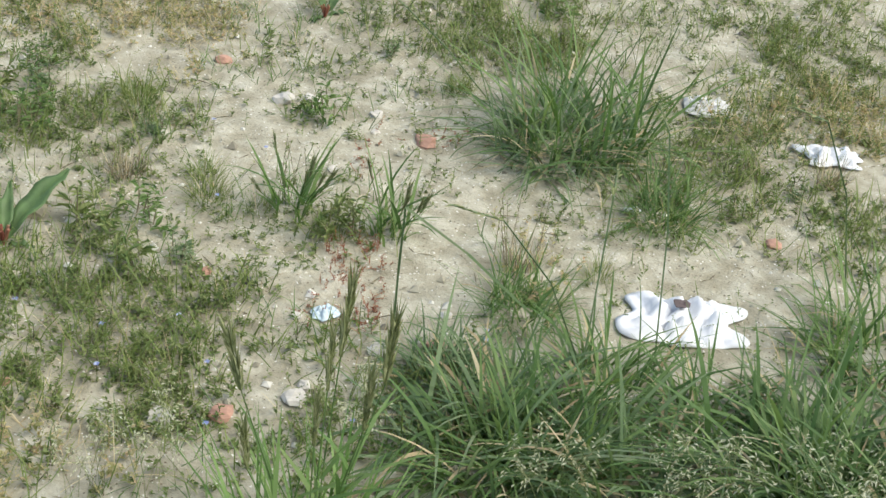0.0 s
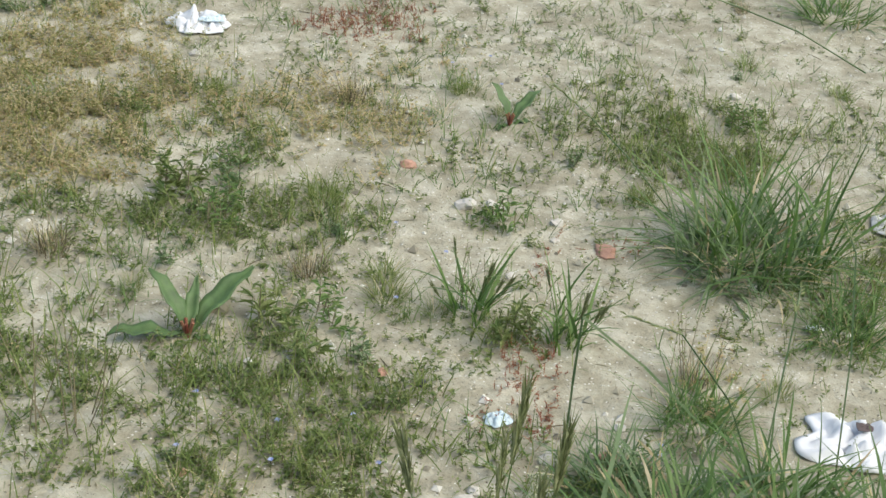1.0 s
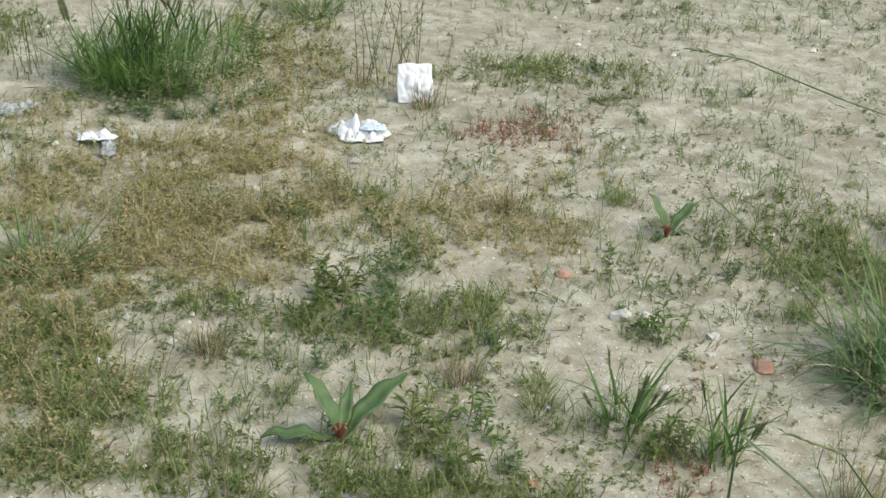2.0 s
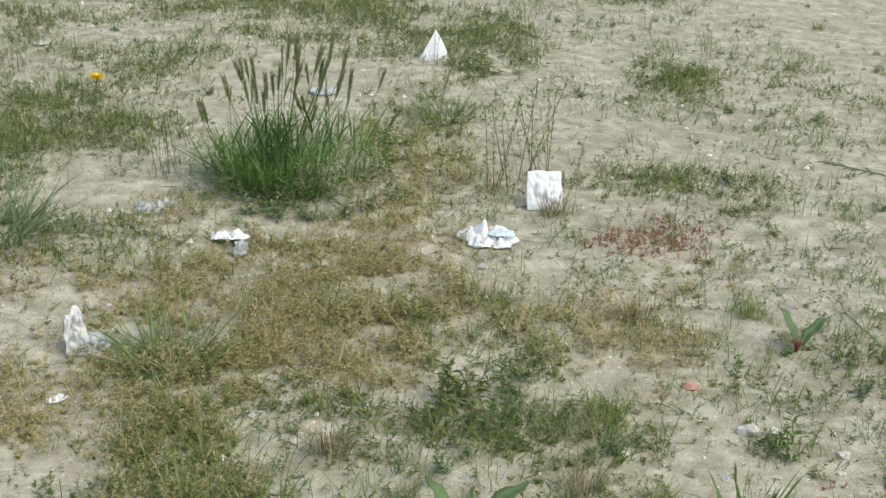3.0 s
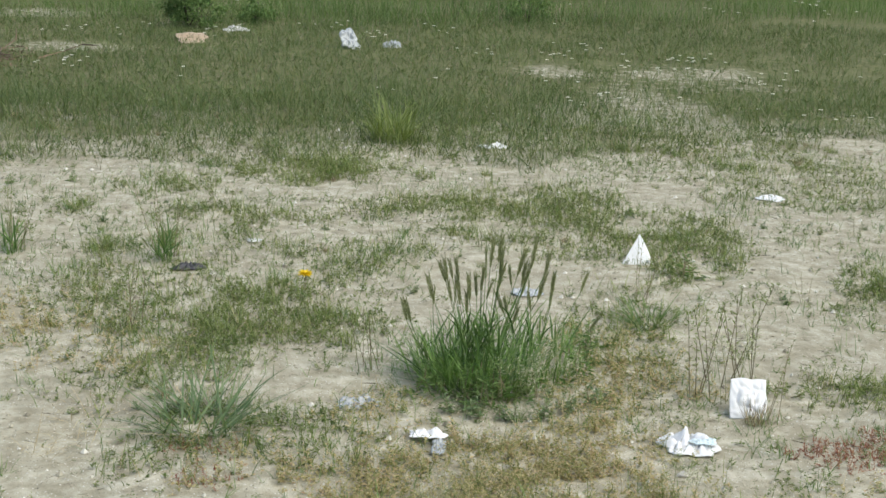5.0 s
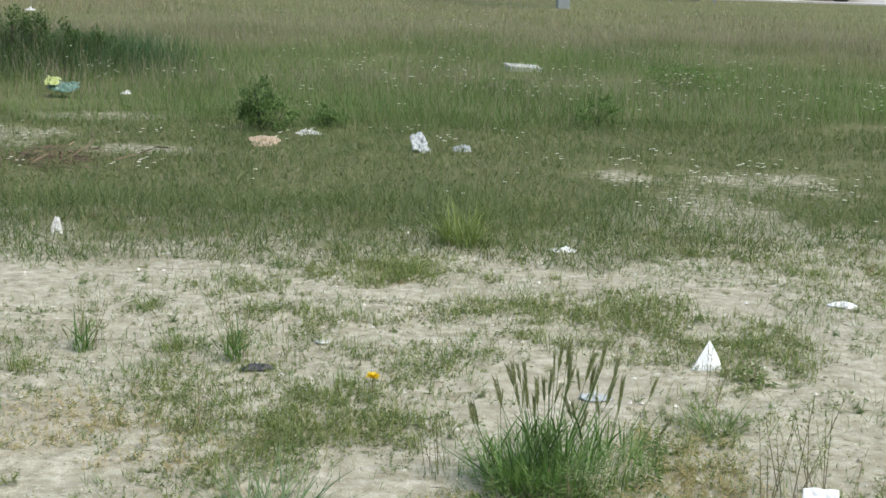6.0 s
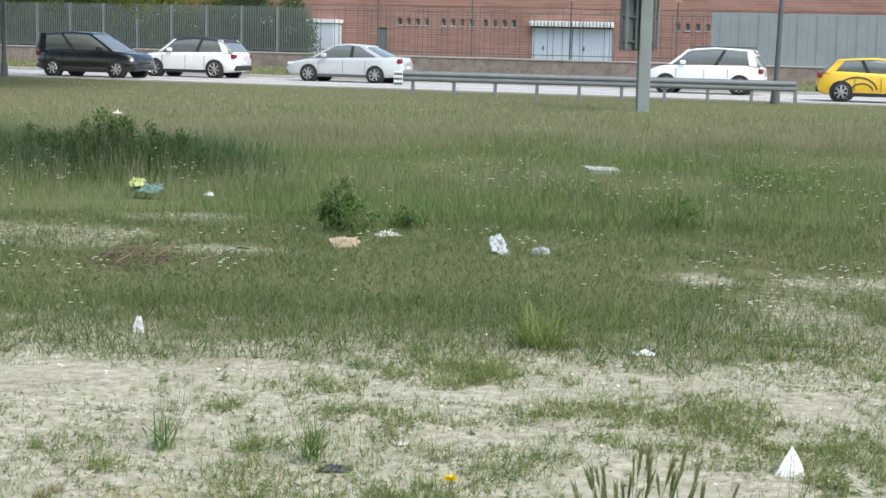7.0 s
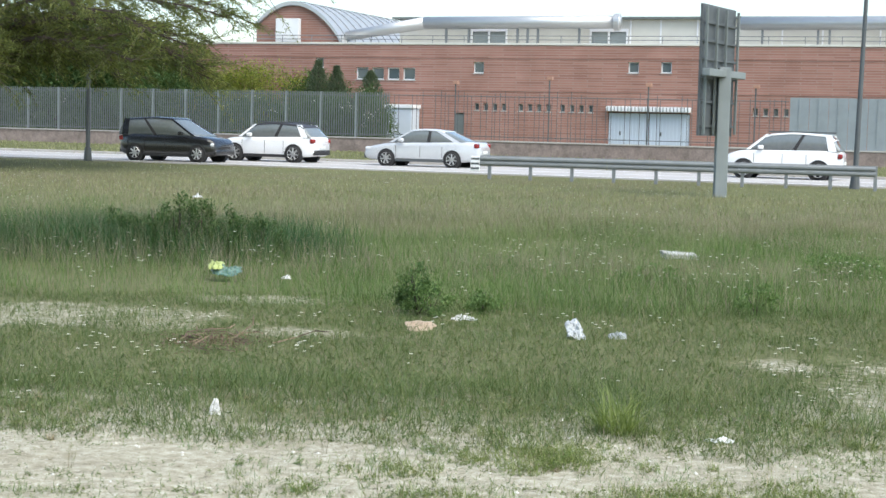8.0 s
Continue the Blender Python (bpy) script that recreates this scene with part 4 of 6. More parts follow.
def pine(x, y):
    """Spreading pine; its limbs droop over the meadow."""
    s = empty("pine_tree", pose(x, y, 0), "large spreading pine with drooping dark branches", "tree")
    bm = bmesh.new()
    pts = [(0, 0, -0.2), (0.1, 0, 2.2), (0.25, 0.1, 4.6), (0.2, 0.0, 7.5), (0.1, 0, 10.5)]
    for i, (a, b) in enumerate(zip(pts, pts[1:])):
        tube(bm, a, b, 0.36 - i * 0.07, 0.29 - i * 0.07, sides=12)
    part("trunk", bm, BARK, s, "", True)
    g = np.random.default_rng(31)
    limbs, twigs = [], []
    for i in range(84):
        z = 3.0 + 6.8 * (i / 84) ** 1.9
        az = i * 2.4 + g.normal(0, 0.25)
        reach = (min(7.6 + 1.8 * (z - 3.0), 12.9) - 0.6 * max(0, z - 6.5)) * g.uniform(0.72, 1.04)
        a = np.array([0.2, 0, z])
        for k in range(7):
            f0, f1 = k / 7, (k + 1) / 7
            b = np.array([math.sin(az) * reach * f1, math.cos(az) * reach * f1, z + 1.15 * math.sin(f1 * 2.4) - 0.8 * f1 ** 2]) + g.normal(0, 0.10, 3)
            limbs.append((a, b, 0.09 * (1 - f0) + 0.016))
            if k >= 1:
                for q in range(17 if z < 6.2 else 4):
                    t = a + (b - a) * g.uniform()
                    out = az + g.normal(0, 0.8)
                    rise = g.normal(-0.28, 0.36)
                    e = t + np.array([math.sin(out), math.cos(out), rise]) * g.uniform(0.4, 1.35)
                    twigs.append((t, e))
            a = b
    add("limb", tri_mesh("limb", [(*rods(np.array([l[0] for l in limbs]), np.array([l[1] for l in limbs]), np.array([l[2] for l in limbs]), np.array([l[2] * 0.8 for l in limbs])), 0),
                                    (*rods(np.array([t[0] for t in twigs]), np.array([t[1] for t in twigs]), 0.012, 0.005), 0)], [BARK]), s)
    # each twig ends in a bottle brush of needles that point outwards along it
    ta, tb = np.array([t[0] for t in twigs]), np.array([t[1] for t in twigs])
    m = 24
    f = g.uniform(0.35, 1.05, (len(ta), m, 1))
    p = (ta[:, None] + (tb - ta)[:, None] * f + g.normal(0, 0.035, (len(ta), m, 3))).reshape(-1, 3)
    way = np.repeat((tb - ta) / np.linalg.norm(tb - ta, axis=1)[:, None], m, 0)
    d = way + g.normal(0, 0.62, p.shape) + np.array([0, 0, 0.12])
    add("needles", tri_mesh("needles", [(*leaves(p, d, g.uniform(0.10, 0.22, len(p)), 0.028), 0)], [PINEM]), s, "dark green needle brushes", kind="stuff")


pine(-15.8, 50.0)

# ---- single plants ----
def thing_at(proto, x, y, s=1.0, turn=0.0):
    return copy_thing(proto, pose(x, y, gz(x, y) - 0.003, 0, 0, turn) @ Matrix.Scale(s, 4))


def tuft(name, label, n, mat, length, width, lean, droop, spread, group, segs=4, dry=0, turn=0.9):
    t = empty(name, pose(0, 0, 0), label, "grass", group)

    def fan(k, sc=1.0):
        r, a = spread * np.sqrt(rng.uniform(0, 1, k)), rng.uniform(0, 6.283, k)
        p = np.stack([np.sin(a) * r, np.cos(a) * r, np.zeros(k)], 1)
        return blades(p, a + rng.normal(0, turn, k), rng.uniform(*length, k) * sc, width * rng.uniform(0.6, 1.25, k), rng.uniform(*lean, k), rng.uniform(*droop, k), segs)
    add("foliage", tri_mesh("foliage", [(*fan(n), 0)], [mat]), t, kind="stuff")
    if dry:
        add("dead_foliage", tri_mesh("dead_foliage", [(*fan(dry, 0.8), 0)], [STRAWM]), t, "dead straw-coloured blades", kind="stuff")
    return t


def head_mesh(length=0.075):
    """A barley ear: a spindle of grains with awns."""
    n = 44
    t = np.repeat(np.linspace(0.0, 0.85, n // 2), 2) * length
    a = np.tile([0.0, 3.1416], n // 2) + rng.normal(0, 0.35, n)
    p = np.stack([np.sin(a) * 0.003, np.cos(a) * 0.003, t], 1)
    g = leaves(p, np.stack([np.sin(a) * 0.25, np.cos(a) * 0.25, np.ones(n)], 1), 0.015, 0.0065)
    w = leaves(p, np.stack([np.sin(a) * 0.15, np.cos(a) * 0.15, np.ones(n)], 1), 0.036, 0.0011)
    c = rods(np.zeros((1, 3)), np.array([[0, 0, length]]), 0.0035, 0.001)
    return tri_mesh("seed_head", [(*g, 0), (*w, 0), (*c, 0)], [HEADM])


EAR = head_mesh()


def barley(x, y, heads, label, n=140, spread=0.07, fans=0.26, ear=1.0):
    """A clump of wild barley; heads: (dx, dy, z) of each ear's foot."""
    t = tuft("wild_barley", label, n, BARLEYM, (fans * 0.5, fans), 0.0055, (0.05, 0.6), (0.2, 1.0), spread, "wild barley clumps")
    t.matrix_world = pose(x, y, gz(x, y) - 0.003)
    a, b, w = [], [], []
    for dx, dy, z in heads:
        foot = np.array([dx * 0.35, dy * 0.35, 0.0])
        top = np.array([dx, dy, z])
        mid = (foot + top) / 2 + np.array([-dx, -dy, 0]) * 0.12
        a += [foot, mid]
        b += [mid, top]
        w.append(mid)
        e = new("seed_head", EAR)
        e.parent = t
        d = Vector(top - mid).normalized() + Vector((rng.normal(0, 0.10), rng.normal(0, 0.10), 0.5))
        e.matrix_local = Matrix.Translation(top) @ d.to_track_quat("Z", "Y").to_matrix().to_4x4() @ Matrix.Scale(ear * float(rng.uniform(0.75, 1.1)), 4) @ Matrix.Diagonal((0.72, 0.72, 1.12, 1.0))
        tagged(e, kind="stuff")
    w = np.repeat(np.array(w), 3, 0)
    k = len(w)
    fl = blades(w * rng.uniform(0.5, 1.1, (k, 1)), rng.uniform(0, 6.283, k), rng.uniform(0.09, 0.19, k), 0.0085, rng.uniform(0.15, 0.9, k), rng.uniform(0.2, 1.0, k), 4)
    add("stem", tri_mesh("stem", [(*rods(np.array(a), np.array(b), 0.0013, 0.001), 0), (*fl, 0)], [GREEN]), t, kind="stuff")
    return t


def weed(label, stems, height, leaf, wide, mat, group, n_leaf=13, spread=0.4):
    t = empty("leafy_weed", pose(0, 0, 0), label, "weed", group)
    for _ in range(stems):
        p = np.array([[rng.normal(0, 0.014), rng.normal(0, 0.014), 0.0]])
        s, l = sprigs(p, rng.uniform(0.6, 1.1, 1) * height, n_leaf, leaf, wide, spread, 0.0013)
        add("sprig", tri_mesh("sprig", [(*s, 0), (*l, 1)], [STEMM, mat]), t, kind="stuff")
    return t


def stalks(label, n, height, group):
    t = empty("dry_stalks", pose(0, 0, 0), label, "weed", group)
    p = np.stack([rng.normal(0, 0.012, n), rng.normal(0, 0.012, n), np.zeros(n)], 1)
    h = rng.uniform(0.6, 1.0, n) * height
    tilt, az = np.abs(rng.normal(0, 0.33, n)), rng.uniform(0, 6.283, n)
    top = p + np.stack([np.sin(az) * np.sin(tilt), np.cos(az) * np.sin(tilt), np.cos(tilt)], 1) * h[:, None]
    k = 8
    for a, b in zip(p, top):
        q = a + (b - a) * np.linspace(0.35, 1.0, k)[:, None]
        d = rng.normal(0, 0.5, (k, 3)) + np.array([0, 0, 0.8])
        add("stalk", tri_mesh("stalk", [(*rods(a[None], b[None], 0.0011, 0.0005), 0), (*leaves(q, d, 0.011, 0.0032), 1)], [STEMM, LEAF]), t)
    return t


def panicle_grass(height, n):
    """Slender grass with open heads of pale spikelets."""
    t = empty("brome_grass", pose(0, 0, 0), "slender grass with open pale spikelet heads", "grass", "brome grass")
    for _ in range(n):
        lean, az = abs(rng.normal(0, 0.28)), rng.uniform(0, 6.283)
        h = height * rng.uniform(0.65, 1.05)
        p = np.array([[math.sin(az) * h * s * math.sin(lean * (0.4 + s)), math.cos(az) * h * s * math.sin(lean * (0.4 + s)), h * s * math.cos(lean)] for s in (0, 0.35, 0.7, 1.0)])
        p += np.array([rng.normal(0, 0.03), rng.normal(0, 0.03), 0])
        k = 26
        f = rng.uniform(0.0, 1.0, k)[:, None]
        a = p[2] + (p[3] - p[2]) * f
        side = rng.normal(0, 1, (k, 3)) * np.array([1, 1, 0.35]) * (0.022 * (1.15 - f))
        b = a + side + np.array([0, 0, 0.012])
        d = side / (np.linalg.norm(side, axis=1)[:, None] + 1e-9) + np.array([0, 0, -0.3])
        add("stem", tri_mesh("stem", [(*rods(p[:-1], p[1:], 0.0011, 0.0008), 0), (*rods(a, b, 0.0004, 0.0003), 0), (*leaves(b, d, rng.uniform(0.010, 0.017, k), 0.0042), 1)], [HEADM, SPIKELET]), t)
    return t


GRASS = [(2.02, 2.24, 1.25), (1.93, 2.20, 1.0), (1.50, 1.48, 0.8), (1.32, 1.42, 1.0), (1.59, 1.33, 0.75), (1.72, 1.24, 0.8), (2.01, 1.35, 1.2), (1.32, 1.54, 0.8), (1.58, 1.18, 1.1), (1.97, 1.89, 0.6), (1.70, 1.11, 1.2), (1.40, 1.29, 0.85), (0.34, 3.2, 0.95), (-0.05, 4.04, 1.3), (1.47, 4.89, 0.8), (0.76, 4.33, 1.4), (3.11, 3.33, 1.0), (1.25, 1.64, 0.6), (1.51, 1.74, 0.7)]
FINE = [(1.17, 2.33, 1.0), (1.90, 2.52, 0.7), (1.20, 2.72, 1.0), (1.82, 3.04, 0.6), (1.79, 3.18, 0.8), (1.18, 3.37, 0.6), (1.76, 3.18, 0.6), (1.24, 2.25, 0.7), (1.18, 3.38, 0.6), (-0.60, 6.63, 0.8), (-0.99, 5.67, 1.0), (2.43, 5.21, 0.9), (-0.43, 5.93, 0.8), (1.22, 2.77, 0.9), (1.33, 2.12, 0.8), (1.89, 2.53, 0.7), (-0.19, 5.98, 1.0), (1.71, 1.77, 0.7)]
WEED = [(0.92, 2.33, 1.1), (1.55, 2.55, 1.0), (1.17, 2.60, 0.8), (1.34, 2.12, 1.0), (1.09, 2.96, 0.9), (1.03, 2.13, 1.0), (0.93, 2.16, 1.0), (0.94, 2.72, 1.0), (1.84, 2.73, 0.8), (0.90, 2.87, 1.2), (0.97, 2.76, 1.0), (0.80, 2.60, 0.9), (0.94, 3.31, 0.8), (1.01, 2.28, 1.0), (1.04, 2.90, 1.2), (0.93, 2.89, 1.2), (1.76, 5.43, 1.3), (2.15, 4.12, 1.2), (2.48, 5.21, 1.0), (2.36, 2.74, 1.0)]
STALK = [(1.58, 1.89, 1.0), (1.64, 1.90, 0.9), (1.30, 2.27, 0.8), (1.34, 2.25, 0.7), (1.41, 4.17, 1.8), (1.54, 4.30, 2.0), (1.60, 4.29, 1.8), (1.58, 4.00, 1.3), (0.46, 4.49, 1.3), (0.49, 4.49, 1.1), (1.51, 5.16, 1.4), (0.46, 2.10, 1.6), (0.51, 2.10, 1.4), (0.43, 2.15, 1.2), (-0.76, 5.96, 1.5), (-0.20, 5.81, 1.8), (-0.28, 4.91, 1.5), (2.10, 5.10, 0.7), (-0.18, 5.81, 1.6)]
DRYT = [(1.06, 2.47, 1.0), (0.60, 2.71, 1.1), (1.52, 3.96, 1.0), (1.59, 1.86, 0.9), (1.48, 3.22, 1.0), (2.41, 1.85, 1.0)]

lab_tuft = "dense green grass tuft with long arching blades on sand"
protos = [tuft("grass_tuft", lab_tuft, 260, m, (0.08, 0.29), 0.0062, (0.15, 1.5), (0.0, 1.7), 0.13, "grass tufts", dry=30, turn=1.3) for m in (GREEN, BLUEGREEN, BLUEGREEN)]
sprawl = [tuft("sprawling_grass_tuft", "low sprawling dark green grass tuft on sand", 150, m, (0.08, 0.22), 0.0055, (0.6, 1.45), (0.0, 0.6), 0.09, "sprawling grass tufts", 4, 10) for m in (GREEN, BLUEGREEN)]
broad = [tuft("broad_grass_tuft", "lush tuft of broad floppy green grass blades", 130, m, (0.12, 0.36), 0.0115, (0.15, 1.3), (0.3, 2.1), 0.14, "broad grass tufts", 5, 16) for m in (GREEN, BLUEGREEN)]
for i, (x, y, s) in enumerate(GRASS):
    thing_at(sprawl[i % 2] if y > 3 else broad[i % 2] if y < 1.8 and i % 3 else protos[i % 3], x, y, s * (0.8 if y < 1.8 else 1.0), rng.uniform(0, 360))
for i in range(20):
    x = rng.uniform(1.15, 2.25)
    thing_at(broad[i % 2], x, 1.55 - 0.38 * (x - 1.2) - rng.uniform(0.10 if x < 1.45 else 0.30, 0.55), rng.uniform(0.55, 0.9), rng.uniform(0, 360))
brome = [panicle_grass(0.30, 7), panicle_grass(0.24, 5)]
for i in range(7):
    x = rng.uniform(1.12, 2.1)
    thing_at(brome[i % 2], x, 1.50 - 0.38 * (x - 1.2) - rng.uniform(0.2, 0.4), rng.uniform(0.5, 0.8), rng.uniform(0, 360))
for x, y, k in ((0.62, 1.62, 0.5), (0.72, 1.58, 0.6), (1.02, 1.52, 0.6), (2.3, 2.35, 0.7), (1.5, 4.1, 0.9), (0.98, 4.12, 0.7), (0.86, 4.08, 0.6), (1.13, 3.36, 0.6), (0.5, 3.3, 0.5)):
    thing_at(brome[0], x, y, k, rng.uniform(0, 360))
fines = [tuft("fine_grass_tuft", "small bright green tuft of fine grass on sand", 110, BRIGHT, (0.04, 0.105), 0.0020, (0.1, 1.1), (0.1, 0.9), 0.035, "fine grass tufts", 3, 10) for _ in range(3)]
for i, (x, y, s) in enumerate(FINE):
    thing_at(fines[i % 3], x, y, s, rng.uniform(0, 360))
weeds = [weed("leafy green weed with narrow pointed leaves on sand", 7, 0.11, 0.032, 0.009, LEAF, "leafy weeds"), weed("leafy green weed with narrow pointed leaves on sand", 9, 0.09, 0.026, 0.008, GREEN, "leafy weeds", 11, 0.6),
         weed("bushy grey-green weed with small leaves on sand", 8, 0.07, 0.018, 0.008, BLUEGREEN, "leafy weeds", 12, 0.8)]
for i, (x, y, s) in enumerate(WEED):
    thing_at(weeds[i % 3], x, y, s, rng.uniform(0, 360))
stk = [stalks("thin dry dark stalks with small seed pods", 5, 0.17, "dry stalks"), stalks("thin dry dark stalks with small seed pods", 3, 0.20, "dry stalks")]
for i, (x, y, s) in enumerate(STALK):
    thing_at(stk[i % 2], x, y, s, rng.uniform(0, 360))
dry = tuft("dry_tuft", "small dry brown grass tuft on sand", 90, STEMM, (0.04, 0.10), 0.0018, (0.05, 0.9), (0, 0.5), 0.03, "dry tufts", 3, 50)
for x, y, s in DRYT:
    thing_at(dry, x, y, s, rng.uniform(0, 360))
# unplanned small plants over the sand, thicker where the soil is better
px, py = wedge(900, 1.5, 9.0)
keep = clouds(px, py, 0.9, 77) > rng.uniform(0.36, 0.66, len(px))
small = [fines[0], fines[1], fines[2], weeds[0], weeds[1], weeds[2], weeds[2], dry, stk[0]]
for x, y in list(zip(px[keep], py[keep]))[:260]:
    thing_at(small[rng.integers(0, 9)], x, y, rng.uniform(0.3, 0.75), rng.uniform(0, 360))
heads = [(x - 0.86, y - 1.37, z) for x, y, z in ((0.911, 1.405, 0.33), (0.781, 1.442, 0.29), (0.872, 1.37, 0.31), (0.949, 1.348, 0.31), (0.819, 1.309, 0.28), (0.727, 1.317, 0.27), (0.881, 1.289, 0.3))]
barley(0.86, 1.37, heads, "wild barley clump with green ears close to the path", 120, 0.10, 0.24, 1.3)
heads = [(float(rng.uniform(-0.2, 0.19)), float(rng.normal(0, 0.06)), float(rng.uniform(0.24, 0.385))) for _ in range(26)]
barley(0.78, 4.33, heads, "tall wild barley clump with upright ears on sand", 420, 0.165, 0.22, 0.9)
heads = [(float(rng.normal(0, 0.09)), float(rng.normal(0, 0.06)), float(rng.uniform(0.14, 0.27))) for _ in range(9)]
barley(0.97, 4.46, heads, "lower wild barley clump leaning out over sand", 130, 0.15, 0.2, 0.8)
barley(0.66, 4.40, heads[:5], "lower wild barley clump leaning out over sand", 70, 0.1, 0.2, 0.8)
for x, y, k in ((0.72, 4.06, 0.9), (0.66, 4.1, 0.8), (0.8, 4.02, 0.8), (0.9, 4.0, 0.9), (1.0, 4.05, 0.8), (1.1, 4.12, 0.9)):
    thing_at(weeds[2], x, y, k * 1.3, x * 700)
for x, y, s in ((1.06, 4.36, 1.2), (1.14, 4.5, 1.0), (1.2, 4.62, 1.1), (0.70, 4.18, 1.3), (0.82, 4.16, 1.4), (0.93, 4.2, 1.2), (0.6, 4.24, 1.1), (0.76, 4.12, 1.0)):
    thing_at(weeds[1], x, y, s, x * 900)
heads = [(float(rng.normal(0, 0.05)), float(rng.normal(0, 0.05)), float(rng.uniform(0.05, 0.11))) for _ in range(6)]
for x, y in ((1.30, 2.22), (1.42, 2.06), (-0.19, 5.75), (-0.78, 5.95)):
    barley(x, y, heads, "slender wild barley with few ears on sand", 26, 0.04, 0.09, 0.55)


for o in protos + sprawl + broad + brome + fines + weeds + stk + [dry]:
    for c in list(o.children):
        bpy.data.objects.remove(c)
    bpy.data.objects.remove(o)


def dock(x, y, turn, s, angles):
    """Broad-leaved dock: each leaf curved, with a raised rim and a sunken midrib."""
    t = empty("dock_plant", pose(x, y, gz(x, y), 0, 0, turn) @ Matrix.Scale(s, 4), "dock plant with broad green leaves and red foot", "plant", "dock plants")
    for k, (az, lean, L) in enumerate(angles):
        bm, n, rows = bmesh.new(), 9, []
        for i in range(n + 1):
            f = i / n
            w = L * 0.135 * (math.sin(math.pi * min(1, f * 0.92 + 0.06)) ** 0.7) * (0.22 if f < 0.1 else min(1.0, 0.3 + 2.2 * (f - 0.1)))
            th = radians(lean) + radians(35) * f
            q = Vector((0, L * (math.sin(th) * f), L * math.cos(radians(lean) + radians(16) * f) * f))
            wob = 0.006 * math.sin(f * 17 + k)
            rows.append([bm.verts.new(q + Vector((u * w, -abs(u) * w * 0.25 * math.cos(th), abs(u) * w * 0.3 + (wob if u else -0.002)))) for u in (-1, -0.5, 0, 0.5, 1)])
        for a, b in zip(rows, rows[1:]):
            for j in range(4):
                bm.faces.new((a[j], a[j + 1], b[j + 1], b[j]))
        leaf = part("leaf", bm, DOCKM, t, "", True)
        leaf.rotation_euler.z = radians(az)
        leaf.modifiers.new("thickness", "SOLIDIFY").thickness = 0.0008
    bm = bmesh.new()
    for k in range(5):
        a = k * 1.25
        tube(bm, (0, 0, 0), (0.012 * math.sin(a), 0.012 * math.cos(a), 0.035), 0.004, 0.003, sides=6)
    part("foot", bm, REDM, t, "reddish stem foot")


DOCKM = surface("dock_leaf", (0.07, 0.125, 0.038), 0.6, vary=0.3, scale=40, bump=0.4, dist=0.002)
dock(0.755, 2.31, 0, 1.0, ((78, 66, 0.15), (28, 14, 0.13), (-66, 44, 0.17), (-30, 22, 0.10), (-120, 80, 0.06)))
dock(1.80, 2.98, 0, 0.85, ((20, 8, 0.12), (-66, 42, 0.14), (-85, 78, 0.09), (110, 70, 0.06)))


def long_stalk(name, label, pts, r=0.0016, blade=None):
    """A single long grass stalk bent through the given points."""
    t = empty(name, pose(*pts[0]), label, "grass")
    p = np.array(pts) - np.array(pts[0])
    add("stalk", tri_mesh("stalk", [(*rods(p[:-1], p[1:], r, r * 0.8), 0)], [BLUEGREEN]), t)
    if blade:
        d = p[-1] - p[-2]
        n = 14
        q = p[-2] + d * np.linspace(0, 1, n)[:, None]
        add("panicle", tri_mesh("panicle", [(*leaves(q, d + rng.normal(0, 0.25, (n, 3)) * np.linalg.norm(d), blade, 0.005), 0)], [HEADM]), t)


long_stalk("bent_stalk", "single grass stalk snapped over at the top", [(1.267, 1.794, gz(1.267, 1.794)), (1.262, 1.79, 0.13), (1.264, 1.792, 0.262), (1.36, 1.73, 0.18), (1.47, 1.66, 0.06)], 0.0026)
long_stalk("arching_stalk", "long grass stalk arching over the sand", [(2.9, 2.95, 0.02), (2.667, 2.99, 0.15), (2.45, 3.0, 0.24), (2.284, 3.02, 0.30), (2.114, 3.22, 0.35), (2.0, 3.3, 0.36)], 0.0025, 0.03)
long_stalk("arching_stalk", "long grass stalk arching over the sand", [(1.93, 2.45, 0.0), (1.863, 2.54, 0.10), (1.82, 2.66, 0.16), (1.782, 2.776, 0.20)], 0.002, 0.025)
for x0, y0, x1, y1, z in ((1.9, 1.35, 2.3, 1.5, 0.32), (2.1, 1.5, 1.95, 1.62, 0.4), (1.5, 1.55, 1.3, 1.72, 0.30), (1.62, 1.5, 1.7, 1.7, 0.42), (2.2, 1.45, 2.45, 1.75, 0.4), (1.45, 1.5, 1.56, 1.62, 0.36)):
    long_stalk("arching_stalk", "long grass stalk arching over the sand", [(x0, y0, gz(x0, y0)), (x0 * 0.7 + x1 * 0.3, y0 * 0.7 + y1 * 0.3, z * 0.6), (x0 * 0.35 + x1 * 0.65, y0 * 0.35 + y1 * 0.65, z * 0.95), (x1, y1, z)], 0.0018, 0.016)


def yellow_flower(x, y):
    t = empty("yellow_flower", pose(x, y, gz(x, y)), "bright yellow flower head on a short stem", "flower")
    part("stem", tube(bmesh.new(), (0, 0, 0), (0, 0, 0.06), 0.0015, sides=6), STEMM, t)
    n = 34
    a = np.arange(n) * 2.4
    e = np.linspace(0.1, 1.1, n)
    p = np.tile([0, 0, 0.06], (n, 1))
    add("petals", tri_mesh("petals", [(*leaves(p, np.stack([np.sin(a), np.cos(a), e], 1), 0.03, 0.012), 0)], [PETALY]), t)


yellow_flower(0.318, 5.357)

